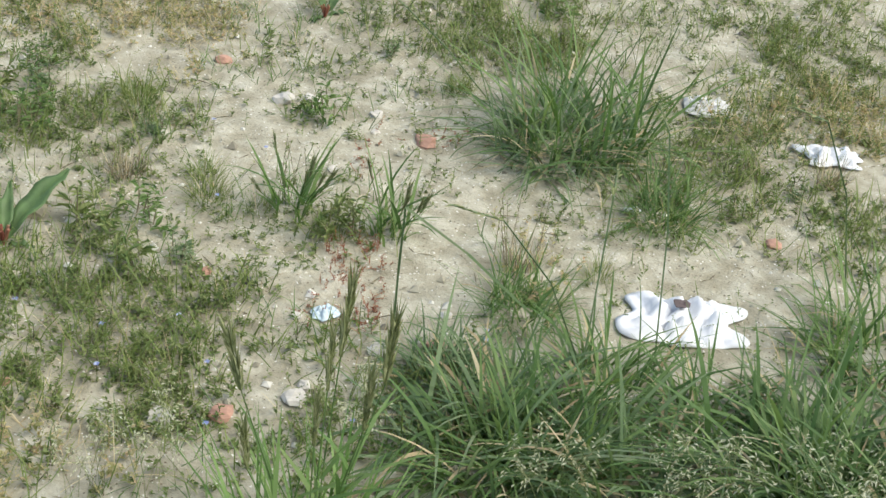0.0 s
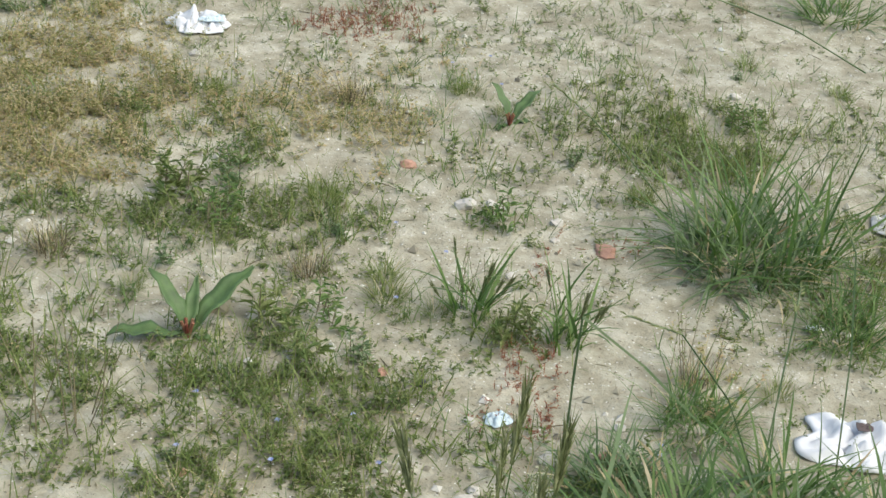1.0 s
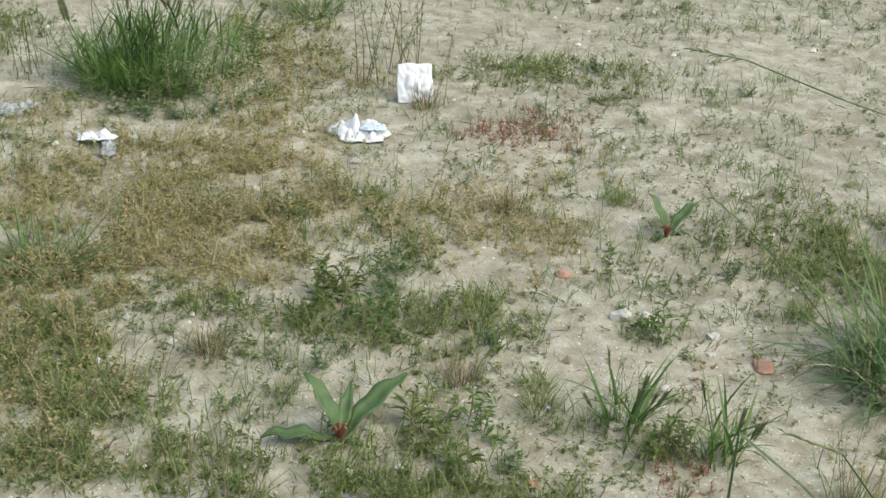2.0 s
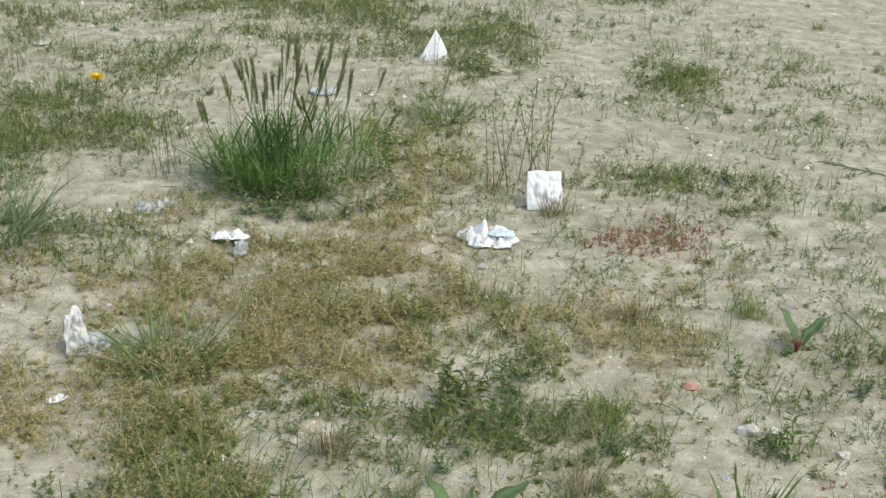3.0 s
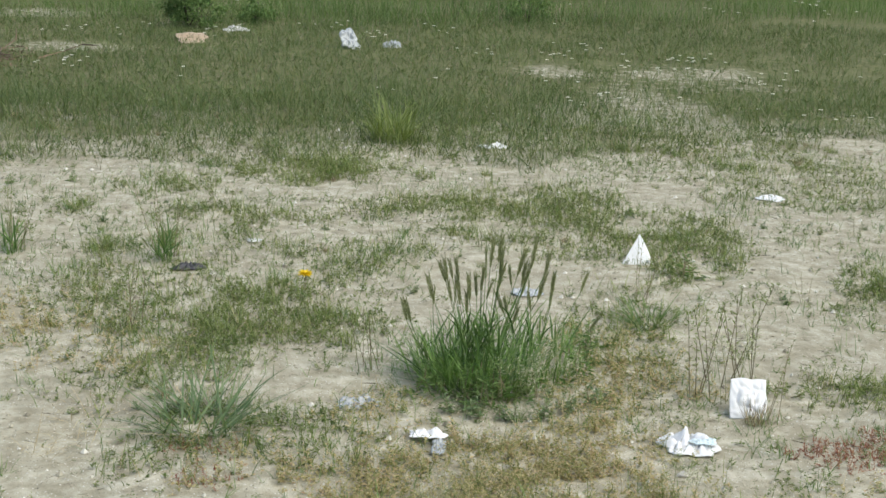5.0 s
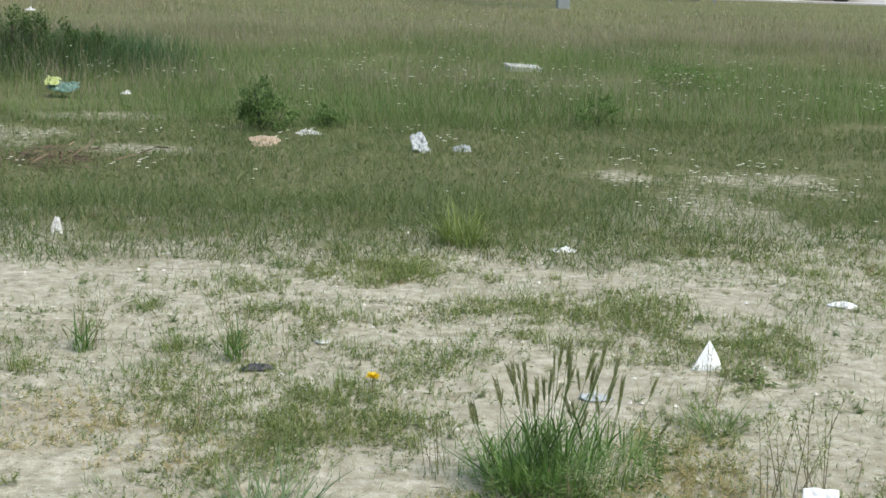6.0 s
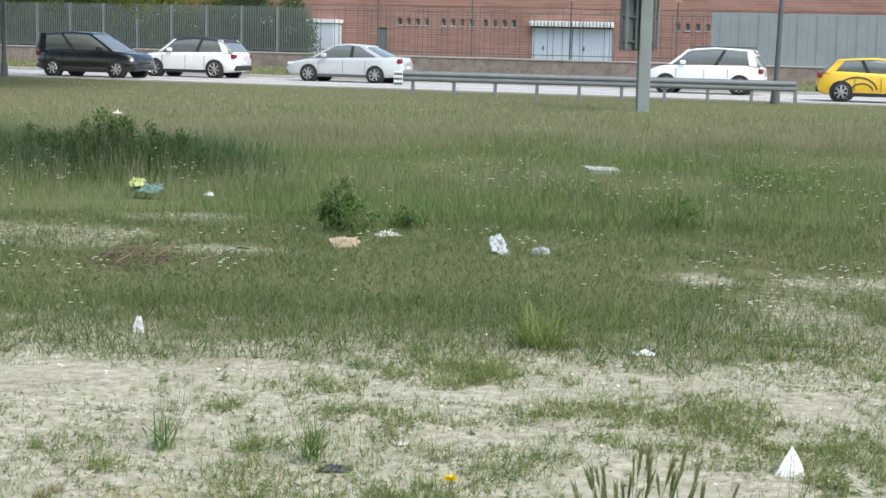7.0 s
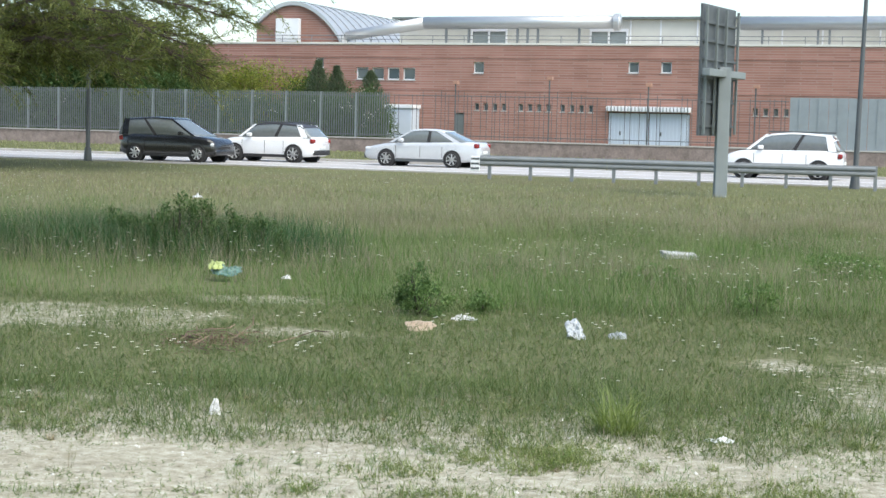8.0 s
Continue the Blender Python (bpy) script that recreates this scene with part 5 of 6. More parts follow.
# meadow bushes and nettles
for x, y, h in ((-3.05, 17.7, 0.74), (-2.8, 17.75, 0.68), (-3.3, 17.8, 0.66), (-2.5, 17.7, 0.60), (-3.7, 17.8, 0.58), (-2.1, 17.8, 0.50), (-4.6, 18.3, 0.40), (-5.4, 18.4, 0.42), (-6.0, 18.5, 0.44)):
    shrub("nettle_clump", x, y, 0, h, 0.26, 0.30, 1500, DARKLEAF, 0.042, "dark green nettle clump standing in the meadow", "weed", wide=0.017)
for x, y, h, r, n in ((-0.20, 13.0, 0.42, 0.20, 1500), (-0.10, 12.9, 0.30, 0.24, 1100), (2.79, 13.6, 0.26, 0.20, 800), (2.18, 16.1, 0.22, 0.3, 800), (0.35, 13.3, 0.22, 0.18, 900), (4.6, 17.5, 0.24, 0.6, 2600)):
    shrub("meadow_bush", x, y, 0, h, r, r, n, DARKLEAF if h > 0.35 else GREEN, 0.03 if y < 20 else 0.06, "low bushy green weed in the meadow", "weed", wide=0.014 if y < 20 else 0.03)
clump = tuft("coarse_grass_clump", "pale green clump of coarse grass at the sand edge", 150, BRIGHT, (0.18, 0.36), 0.007, (0.1, 0.9), (0.3, 1.3), 0.12, "coarse grass clumps", 4)
clump.matrix_world = pose(0.954, 8.13, 0)

# ---- litter ----
def crumpled(name, label, x, y, w, l, h, mat, seed, turn=0.0, tilt=0.0, category="litter", ragged=0.25, parent=None, lift=0.0, square=0.6, taper=0.0):
    """A creased sheet of tissue, paper or film lying in folds."""
    n = 26
    bm, vs = bmesh.new(), {}
    for i in range(n + 1):
        for j in range(n + 1):
            u, v = 2 * i / n - 1, 2 * j / n - 1
            q = max(abs(u), abs(v))
            e = math.hypot(u, v)
            k = 1.0 if e == 0 else (q / e) ** square
            s = Vector((u * 2.3 + seed * 7.1, v * 2.3 - seed * 3.7, seed))
            rim = 1 + ragged * q * noise.noise(Vector((u / (e + 0.01) * 1.6 + seed, v / (e + 0.01) * 1.6, seed * 2.0)))
            fold = abs(noise.noise(s * 1.1)) * 1.5 + 0.35 * abs(noise.noise(s * 2.1)) + 0.07 * noise.noise(s * 6.5)
            vs[i, j] = bm.verts.new((u * (1 - taper * (v + 1) / 2) * k * rim * w / 2, v * k * rim * l / 2, max(0.002, 0.72 * h * (fold * (1.05 - 0.92 * q ** 2.5)))))
    for i in range(n):
        for j in range(n):
            bm.faces.new((vs[i, j], vs[i + 1, j], vs[i + 1, j + 1], vs[i, j + 1]))
    ob = part(name, bm, mat, parent, "", True)
    m = ob.modifiers.new("thickness", "SOLIDIFY")
    m.thickness, m.offset = 0.0015, 1
    if parent is None:
        ob.matrix_world = pose(x, y, gz(x, y) + 0.003 + lift, tilt, 0, turn)
        tagged(ob, label, category, "litter on the ground")
    return ob


def scrap(name, label, x, y, size, flat, mat, seed, category):
    """An angular broken lump: brick, stone or clod."""
    bm = bmesh.new()
    bmesh.ops.create_icosphere(bm, subdivisions=2, radius=size / 2)
    for v in bm.verts:
        k = noise.noise(v.co * (2.2 / size) + Vector((seed, seed * 2, 0)))
        v.co *= 1 + 0.55 * k
        v.co.z *= flat
        v.co = Vector((round(v.co.x / (size * 0.28)) * size * 0.28 * 0.5 + v.co.x * 0.5, v.co.y, v.co.z))
    ob = part(name, bm, mat, None, "", False)
    ob.matrix_world = pose(x, y, gz(x, y) + size * flat * 0.2, 0, 0, seed * 37)
    tagged(ob, label, category, name + "s")
    return ob


t = crumpled("stained_tissue", "large crumpled white tissue with dark stain in grass", 1.767, 1.585, 0.22, 0.16, 0.055, PAPER, 1, -30, ragged=0.6)
crumpled("stain", "", 0, 0, 0.03, 0.026, 0.006, STAIN, 9, parent=t).location = (-0.012, 0.01, 0.034)
crumpled("crumpled_tissue", "torn greyish white tissue caught in weeds", 2.497, 1.93, 0.15, 0.09, 0.045, PAPER, 2, -40, ragged=0.6)
crumpled("paper_scrap", "dirty white paper scraps beside a grass tuft", 2.387, 2.23, 0.12, 0.10, 0.03, PAPERGREY, 3, -35)
crumpled("paper_scrap", "tiny curled white paper scrap", 1.926, 1.935, 0.035, 0.02, 0.01, PAPER, 4, -20)
crumpled("wet_wipe", "small crumpled pale blue wipe on sand", 1.181, 1.885, 0.05, 0.04, 0.022, BLUEINK, 5, 10)
a = crumpled("crumpled_nappy", "crumpled white nappy with pale blue print", 1.275, 3.79, 0.16, 0.13, 0.055, PAPER, 6, -15, ragged=0.6)
crumpled("blue_print", "", 0, 0, 0.07, 0.05, 0.02, BLUEINK, 16, parent=a, ragged=0.5).location = (0.035, -0.01, 0.022)
crumpled("folded_nappy", "folded white nappy leaning among dry stalks", 1.515, 4.02, 0.105, 0.12, 0.022, PAPER, 7, -12, 62, ragged=0.10, lift=0.045, square=0.1)
crumpled("plastic_film", "wrinkled cloudy plastic film on sand", 0.405, 4.19, 0.13, 0.09, 0.045, CLEAR, 8, 5)
w = crumpled("torn_wrapper", "torn grey and white wrapper draped over vetch", 0.56, 3.88, 0.10, 0.05, 0.03, PAPER, 9, -14, ragged=0.5, lift=0.015)
crumpled("grey_tail", "", 0, 0, 0.04, 0.11, 0.02, CLEAR, 29, parent=w, ragged=0.6).location = (0.04, -0.06, -0.008)
w = crumpled("twisted_plastic_bag", "small twisted grey-white plastic bag standing up", 0.125, 3.30, 0.065, 0.10, 0.035, PAPERGREY, 10, 10, 52, ragged=0.4, lift=0.042, square=0.3, taper=0.35)
crumpled("lower_fold", "", 0, 0, 0.085, 0.05, 0.035, CLEAR, 30, parent=w, ragged=0.4).location = (0.03, -0.035, -0.004)


def folded_sheet(x, y, turn, w, h, label):
    """A stiff torn sheet standing on its edge, with one crease and a pointed top."""
    bm, n, vs = bmesh.new(), 12, {}
    for j in range(n + 1):
        f = j / n
        left, right = -0.58 * w * (1 - f) - 0.06 * w * f, 0.42 * w * (1 - f) - 0.04 * w * f
        for i in range(n + 1):
            u = i / n
            k = noise.noise(Vector((u * 4.0, f * 4.0, 3.3)))
            bulge = 0.30 * w * max(0.0, u - 0.62) * (1 - f) + 0.05 * w * k
            vs[i, j] = bm.verts.new((left + (right - left) * u + 0.10 * w * max(0.0, u - 0.62) * math.sin(f * 3.14), 0.42 * h * f + bulge, h * f + 0.02 * h * k * (f > 0)))
    for i in range(n):
        for j in range(n):
            bm.faces.new((vs[i, j], vs[i + 1, j], vs[i + 1, j + 1], vs[i, j + 1]))
    bmesh.ops.remove_doubles(bm, verts=bm.verts, dist=0.0004)
    ob = part("paper_scrap", bm, PAPER, None, "", True)
    ob.modifiers.new("thickness", "SOLIDIFY").thickness = 0.0015
    ob.matrix_world = pose(x, y, gz(x, y) - 0.002, 0, 0, turn)
    tagged(ob, label, "litter", "litter on the ground")


folded_sheet(1.64, 5.64, -14, 0.125, 0.115, "pointed white creased paper standing on sand")
crumpled("paper_scrap", "flat white printed wrapper on sand", 2.56, 6.71, 0.13, 0.09, 0.03, PAPER, 12, -30)
crumpled("black_film", "torn black and grey film on sand", -0.10, 5.66, 0.11, 0.08, 0.035, BLACKP, 13, 10, ragged=0.9)
crumpled("grey_rag", "small flattened grey rag on sand", 0.155, 6.05, 0.06, 0.05, 0.015, PAPERGREY, 14, 0)
crumpled("plastic_wrapper", "cloudy pale plastic wrapper behind the barley", 1.12, 5.28, 0.11, 0.08, 0.03, CLEAR, 15, -5)
crumpled("paper_scrap", "white scrap lying beside the weeds", 0.07, 3.06, 0.05, 0.03, 0.012, PAPER, 17, 30)
crumpled("grey_rag", "small upright grey-white rag at the grass edge", -1.225, 8.35, 0.08, 0.1, 0.02, PAPERGREY, 18, 0, 60, lift=0.035, square=0.2, taper=0.7)
crumpled("paper_scrap", "white crumpled wrapper at the grass edge", 1.47, 7.97, 0.16, 0.1, 0.04, PAPER, 19, -8)
c = crumpled("cardboard_piece", "torn tan cardboard piece beside a bush", -0.16, 12.1, 0.24, 0.2, 0.05, CARD, 20, 12, 18, ragged=0.4, lift=0.02)
crumpled("grey_rag", "flattened pale rag under the meadow bush", 0.185, 12.8, 0.22, 0.15, 0.05, PAPERGREY, 21)
crumpled("plastic_bag", "grey-white plastic bag standing in short grass", 1.03, 11.8, 0.17, 0.16, 0.05, CLEAR, 22, 10, 50, ragged=0.6, lift=0.07, square=0.2, taper=0.5)
crumpled("plastic_bag", "small crumpled white plastic bag in grass", 1.365, 11.9, 0.15, 0.12, 0.07, CLEAR, 23, -10, 20)
b = crumpled("shopping_bag", "lime and teal shopping bag sunk in tall grass", -2.17, 15.5, 0.34, 0.24, 0.08, TEAL, 24, -14, 16, lift=0.10, ragged=0.5)
crumpled("lime_half", "", 0, 0, 0.15, 0.17, 0.10, LIME, 25, parent=b, ragged=0.5).location = (-0.11, -0.01, 0.045)
crumpled("paper_scrap", "white scrap far out in the meadow", -4.86, 30.4, 0.2, 0.16, 0.08, PAPERGREY, 26, lift=0.1)
crumpled("paper_scrap", "pale scrap in tall grass", -1.55, 15.3, 0.1, 0.1, 0.05, PAPERGREY, 27, lift=0.06)


def foam_box():
    t = empty("foam_box", pose(3.02, 19.7, -0.10, 2, 3, 6), "white polystyrene box half hidden in tall grass", "box")
    bm = bmesh.new()
    box(bm, -0.21, 0.21, -0.16, 0.16, 0.0, 0.04, bevel=0.01)
    for a in ((-0.21, -0.175, -0.16, 0.16), (0.175, 0.21, -0.16, 0.16), (-0.17, 0.17, -0.16, -0.125), (-0.17, 0.17, 0.125, 0.16)):
        box(bm, *a, 0.041, 0.13, bevel=0.008)
    part("body", bm, PAPERGREY, t)
    part("lid", boxed(-0.22, 0.22, -0.17, 0.17, 0.132, 0.17, bevel=0.015), PAPERGREY, t)


foam_box()

for i, (x, y, s) in enumerate(((1.306, 1.717, 0.032), (0.892, 1.714, 0.042), (1.468, 2.864, 0.042), (1.337, 1.585, 0.04), (2.12, 1.72, 0.03), (1.05, 2.09, 0.022), (0.62, 1.93, 0.02), (1.7, 2.36, 0.05))):
    scrap("brick_fragment", "small broken terracotta brick fragment on sand", x, y, s, 0.55, BRICKM, i + 1, "brick")
for i, (x, y, s) in enumerate(((0.805, 1.744, 0.042), (0.919, 2.196, 0.03), (1.501, 2.639, 0.045), (1.375, 1.79, 0.022), (1.209, 1.752, 0.034), (1.02, 1.7, 0.04), (1.56, 2.62, 0.03), (1.45, 2.33, 0.022), (2.448, 2.932, 0.03), (1.66, 2.5, 0.028), (1.05, 1.72, 0.026), (1.13, 1.9, 0.02), (1.62, 2.44, 0.02), (0.78, 2.2, 0.018), (2.05, 2.9, 0.02), (1.2, 3.6, 0.03), (1.85, 3.25, 0.02))):
    scrap("stone", "small pale grey stone half sunk in sand", x, y, s, 0.6, STONEM, i + 20, "stone")
scrap("black_scrap", "small shiny black lump on sand", 1.10, 2.03, 0.022, 0.7, BLACKP, 50, "litter")
scrap("dark_clod", "crumbly dark clod of earth behind the dock", 0.84, 2.40, 0.06, 0.5, STEMM, 51, "clod")


def speedwell():
    xy = np.array([(0.80, 1.97), (0.93, 1.95), (0.92, 1.82), (1.29, 2.55), (1.16, 2.27), (1.40, 1.70), (1.36, 1.65), (0.84, 1.66), (1.35, 2.43), (0.62, 1.96), (1.05, 1.57), (1.80, 3.3), (1.9, 3.28), (1.86, 3.14), (0.7, 2.1), (0.75, 1.87)])
    p = np.column_stack([xy, ground_z(xy[:, 0], xy[:, 1]) + rng.uniform(0.02, 0.05, len(xy))])
    n = len(p)
    a = np.tile(np.arange(4) * 1.571, n)
    d = np.stack([np.sin(a), np.cos(a), np.full(4 * n, 0.3)], 1)
    st = rods(p * np.array([1, 1, 0]), p, 0.0005)
    add("speedwell", tri_mesh("speedwell", [(*st, 0), (*leaves(np.repeat(p, 4, 0), d, 0.006, 0.006), 1)], [LEAF, PETALB]), None, "tiny pale blue speedwell flowers among weeds", category="flowers", kind="stuff")


speedwell()


def dead_branch():
    t = empty("dead_branch", pose(-1.68, 11.15, 0), "reddish-brown dead branch lying in short grass", "branch")
    g = np.random.default_rng(5)
    a, b = [], []
    for k in range(22):
        q = np.array([g.normal(0, 0.17), g.normal(0, 0.2), 0.01])
        for _ in range(3):
            e = q + np.array([g.normal(0.03, 0.10), g.normal(0, 0.10), g.uniform(-0.01, 0.09) if k % 4 == 0 else g.uniform(-0.004, 0.02)])
            e[2] = max(e[2], 0.008)
            a.append(q), b.append(e)
            q = e
    add("brushwood", tri_mesh("brushwood", [(*rods(np.array(a), np.array(b), 0.006, 0.003), 0)], [DEADRED]), t, kind="stuff")
    n = 520
    p = np.stack([g.normal(0, 0.19, n), g.normal(0, 0.24, n), np.full(n, 0.012)], 1)
    add("dead_leaves", tri_mesh("dead_leaves", [(*leaves(p, g.normal(0, 1, (n, 3)) * np.array([1, 1, 0.3]), 0.035, 0.014), 0)], [DEADRED]), t, kind="stuff")


dead_branch()

# ---- plants: patches in plan (x, y, across, along, density) ----
MATS = [(0.82, 2.00, 0.22, 0.21, 1.0), (0.69, 1.89, 0.13, 0.09, 0.8), (0.60, 1.75, 0.11, 0.10, 0.6), (1.04, 1.99, 0.09, 0.10, 0.8), (2.13, 2.67, 0.18, 0.11, 0.8), (0.95, 2.75, 0.11, 0.12, 0.9), (0.94, 2.34, 0.05, 0.14, 0.7), (2.22, 2.03, 0.12, 0.10, 0.8), (1.99, 1.88, 0.13, 0.11, 0.6), (2.57, 2.14, 0.16, 0.18, 0.5), (2.65, 2.63, 0.19, 0.13, 0.6), (0.71, 2.79, 0.17, 0.12, 0.7), (0.96, 2.78, 0.11, 0.11, 0.9), (1.12, 2.98, 0.09, 0.10, 0.8), (1.21, 2.70, 0.09, 0.12, 0.8), (0.86, 1.94, 0.24, 0.16, 1.0)]
MATSA = [(1.34, 2.14, 0.11, 0.09, 0.7), (2.20, 2.76, 0.20, 0.18, 0.9), (1.66, 2.86, 0.12, 0.11, 0.6), (1.54, 2.55, 0.06, 0.10, 0.6), (0.21, 5.07, 0.22, 0.28, 0.9), (1.38, 4.84, 0.23, 0.38, 0.9), (1.33, 6.46, 0.37, 0.57, 0.9), (1.90, 5.97, 0.24, 0.38, 0.8), (2.49, 5.24, 0.13, 0.24, 0.9), (2.19, 4.01, 0.21, 0.16, 0.7), (1.89, 4.18, 0.14, 0.13, 0.5), (1.18, 3.37, 0.14, 0.09, 0.6), (0.49, 7.31, 0.34, 0.27, 0.7), (-0.04, 5.93, 0.32, 0.25, 0.5), (0.52, 5.63, 0.15, 0.17, 0.6), (1.86, 5.72, 0.18, 0.35, 0.8)]
MATSB = [(-0.18, 7.06, 0.31, 0.16, 0.6), (0.51, 7.41, 0.16, 0.26, 0.8), (2.49, 5.20, 0.13, 0.20, 0.8), (0.15, 4.93, 0.22, 0.24, 0.8), (1.37, 6.50, 0.38, 0.42, 0.9), (0.27, 5.10, 0.27, 0.29, 0.8), (-0.99, 5.67, 0.14, 0.13, 0.8), (-0.43, 5.97, 0.11, 0.12, 0.7), (-0.60, 6.69, 0.07, 0.13, 0.8), (-0.01, 6.40, 0.14, 0.14, 0.6), (0.51, 7.32, 0.14, 0.23, 0.8), (-0.17, 7.04, 0.21, 0.17, 0.6), (1.89, 5.87, 0.21, 0.36, 0.6)]
VETCH = [(0.73, 3.40, 0.17, 0.36, 0.9), (1.42, 3.03, 0.15, 0.19, 0.6), (0.64, 3.52, 0.33, 0.32, 1.0), (1.21, 4.34, 0.23, 0.37, 0.9), (0.22, 3.09, 0.32, 0.22, 0.9), (1.18, 3.34, 0.13, 0.17, 0.3), (1.40, 3.20, 0.17, 0.17, 0.5), (0.71, 3.18, 0.26, 0.18, 0.6), (0.94, 3.82, 0.22, 0.21, 0.8), (0.59, 1.73, 0.12, 0.08, 0.8), (2.69, 2.06, 0.13, 0.12, 0.6), (-0.10, 3.06, 0.14, 0.18, 0.6), (1.63, 1.88, 0.07, 0.12, 0.4)]
STRAW = [(1.47, 3.10, 0.15, 0.18, 1.0), (0.72, 3.21, 0.16, 0.21, 0.7), (0.76, 3.40, 0.31, 0.27, 0.6), (1.43, 3.23, 0.14, 0.13, 0.6), (2.54, 2.04, 0.17, 0.14, 0.8), (0.60, 1.77, 0.12, 0.11, 0.6), (-0.80, 4.96, 0.26, 0.24, 0.8), (-0.42, 3.99, 0.09, 0.16, 0.7)]
REDS = [(1.71, 3.69, 0.14, 0.12, 1.0), (1.29, 1.96, 0.05, 0.11, 0.8), (1.17, 1.89, 0.06, 0.04, 0.6), (-0.03, 3.69, 0.08, 0.09, 0.6), (-0.05, 3.87, 0.07, 0.05, 0.7), (1.81, 3.72, 0.10, 0.11, 0.6), (1.73, 2.37, 0.10, 0.04, 0.4), (1.53, 2.32, 0.02, 0.12, 0.4)]
MATSC = [(2.97, 2.44, 0.18, 0.18, 0.8), (2.63, 2.3, 0.13, 0.13, 0.7), (2.32, 1.71, 0.11, 0.14, 0.9), (2.21, 1.93, 0.12, 0.1, 0.7), (2.23, 2.52, 0.11, 0.09, 0.6), (0.3, 2.63, 0.17, 0.23, 0.9), (0.18, 2.35, 0.12, 0.09, 0.9), (0.51, 2.91, 0.15, 0.13, 0.6), (0.96, 2.58, 0.16, 0.14, 0.6), (-0.23, 5.46, 0.28, 0.22, 0.7), (0.53, 7.57, 0.44, 0.4, 0.6), (2.89, 6.96, 0.46, 0.39, 0.6), (2.74, 7.79, 0.47, 0.31, 0.7), (1.44, 8.29, 0.63, 0.33, 0.7), (2.66, 5.22, 0.13, 0.24, 0.6), (2.1, 2.9, 0.17, 0.2, 0.7), (1.02, 3.18, 0.22, 0.13, 0.5)]
MATSE = [(0.3, 2.63, 0.13, 0.1, 0.8), (0.47, 2.5, 0.13, 0.1, 0.9), (0.3, 2.86, 0.13, 0.1, 0.9), (0.53, 2.75, 0.13, 0.1, 0.6), (0.27, 2.4, 0.13, 0.1, 0.9), (0.48, 2.3, 0.13, 0.1, 0.9), (0.69, 2.86, 0.13, 0.1, 0.6), (0.31, 3.18, 0.13, 0.1, 0.5), (0.0, 4.1, 0.2, 0.14, 0.7), (-0.15, 3.8, 0.16, 0.12, 0.6), (0.25, 3.85, 0.16, 0.14, 0.5), (-0.23, 4.82, 0.2, 0.25, 0.7), (-0.08, 4.53, 0.16, 0.16, 0.6), (-0.33, 5.19, 0.2, 0.2, 0.7), (-0.29, 4.36, 0.18, 0.14, 0.5), (0.45, 6.52, 0.3, 0.2, 0.5), (0.89, 6.5, 0.2, 0.25, 0.6), (1.82, 4.13, 0.14, 0.12, 0.7), (2.1, 4.11, 0.16, 0.12, 0.8), (0.02, 6.45, 0.25, 0.2, 0.5), (0.53, 5.78, 0.25, 0.2, 0.5), (2.97, 2.44, 0.2, 0.2, 0.9), (2.82, 2.19, 0.2, 0.16, 0.8), (2.45, 2.1, 0.2, 0.14, 0.8), (2.3, 1.72, 0.14, 0.16, 1.0), (2.15, 1.96, 0.14, 0.1, 0.8), (1.1, 1.75, 0.12, 0.06, 0.6), (1.14, 1.6, 0.13, 0.1, 1.0), (0.95, 1.58, 0.14, 0.1, 1.0), (0.81, 1.82, 0.14, 0.1, 0.8), (1.22, 1.5, 0.1, 0.1, 0.9), (1.19, 2.69, 0.1, 0.1, 0.7), (2.13, 2.7, 0.2, 0.14, 0.7)]
MATSD = [(0.41, 2.05, 0.13, 0.12, 0.9), (0.51, 2.24, 0.12, 0.1, 0.8), (0.6, 2.08, 0.14, 0.13, 0.9), (0.8, 2.18, 0.12, 0.12, 0.7), (0.85, 1.8, 0.13, 0.09, 0.7), (0.8, 2.23, 0.12, 0.09, 0.5)]
VETCHA = [(0.3, 2.63, 0.12, 0.09, 0.6), (0.27, 2.4, 0.12, 0.09, 0.6), (0.31, 3.18, 0.12, 0.09, 0.6), (0.3, 2.86, 0.12, 0.09, 0.4), (0.05, 3.72, 0.2, 0.14, 0.5), (0.32, 3.55, 0.18, 0.14, 0.6), (2.64, 2.05, 0.2, 0.16, 0.7), (-0.4, 4.7, 0.2, 0.2, 0.5), (1.73, 3.43, 0.14, 0.12, 0.4), (0.57, 3.3, 0.26, 0.25, 0.6), (0.29, 2.87, 0.15, 0.19, 0.6), (1.01, 3.32, 0.17, 0.13, 0.4), (0.2, 2.5, 0.08, 0.12, 0.6), (0.94, 3.44, 0.2, 0.17, 0.6), (0.45, 4.12, 0.15, 0.13, 0.5), (1.3, 4.28, 0.19, 0.2, 0.5), (-0.79, 5.02, 0.28, 0.25, 0.5)]



def stuff(name, pieces, mats, label, category):
    return add(name, tri_mesh(name, pieces, mats), None, label, category=category, kind="stuff")


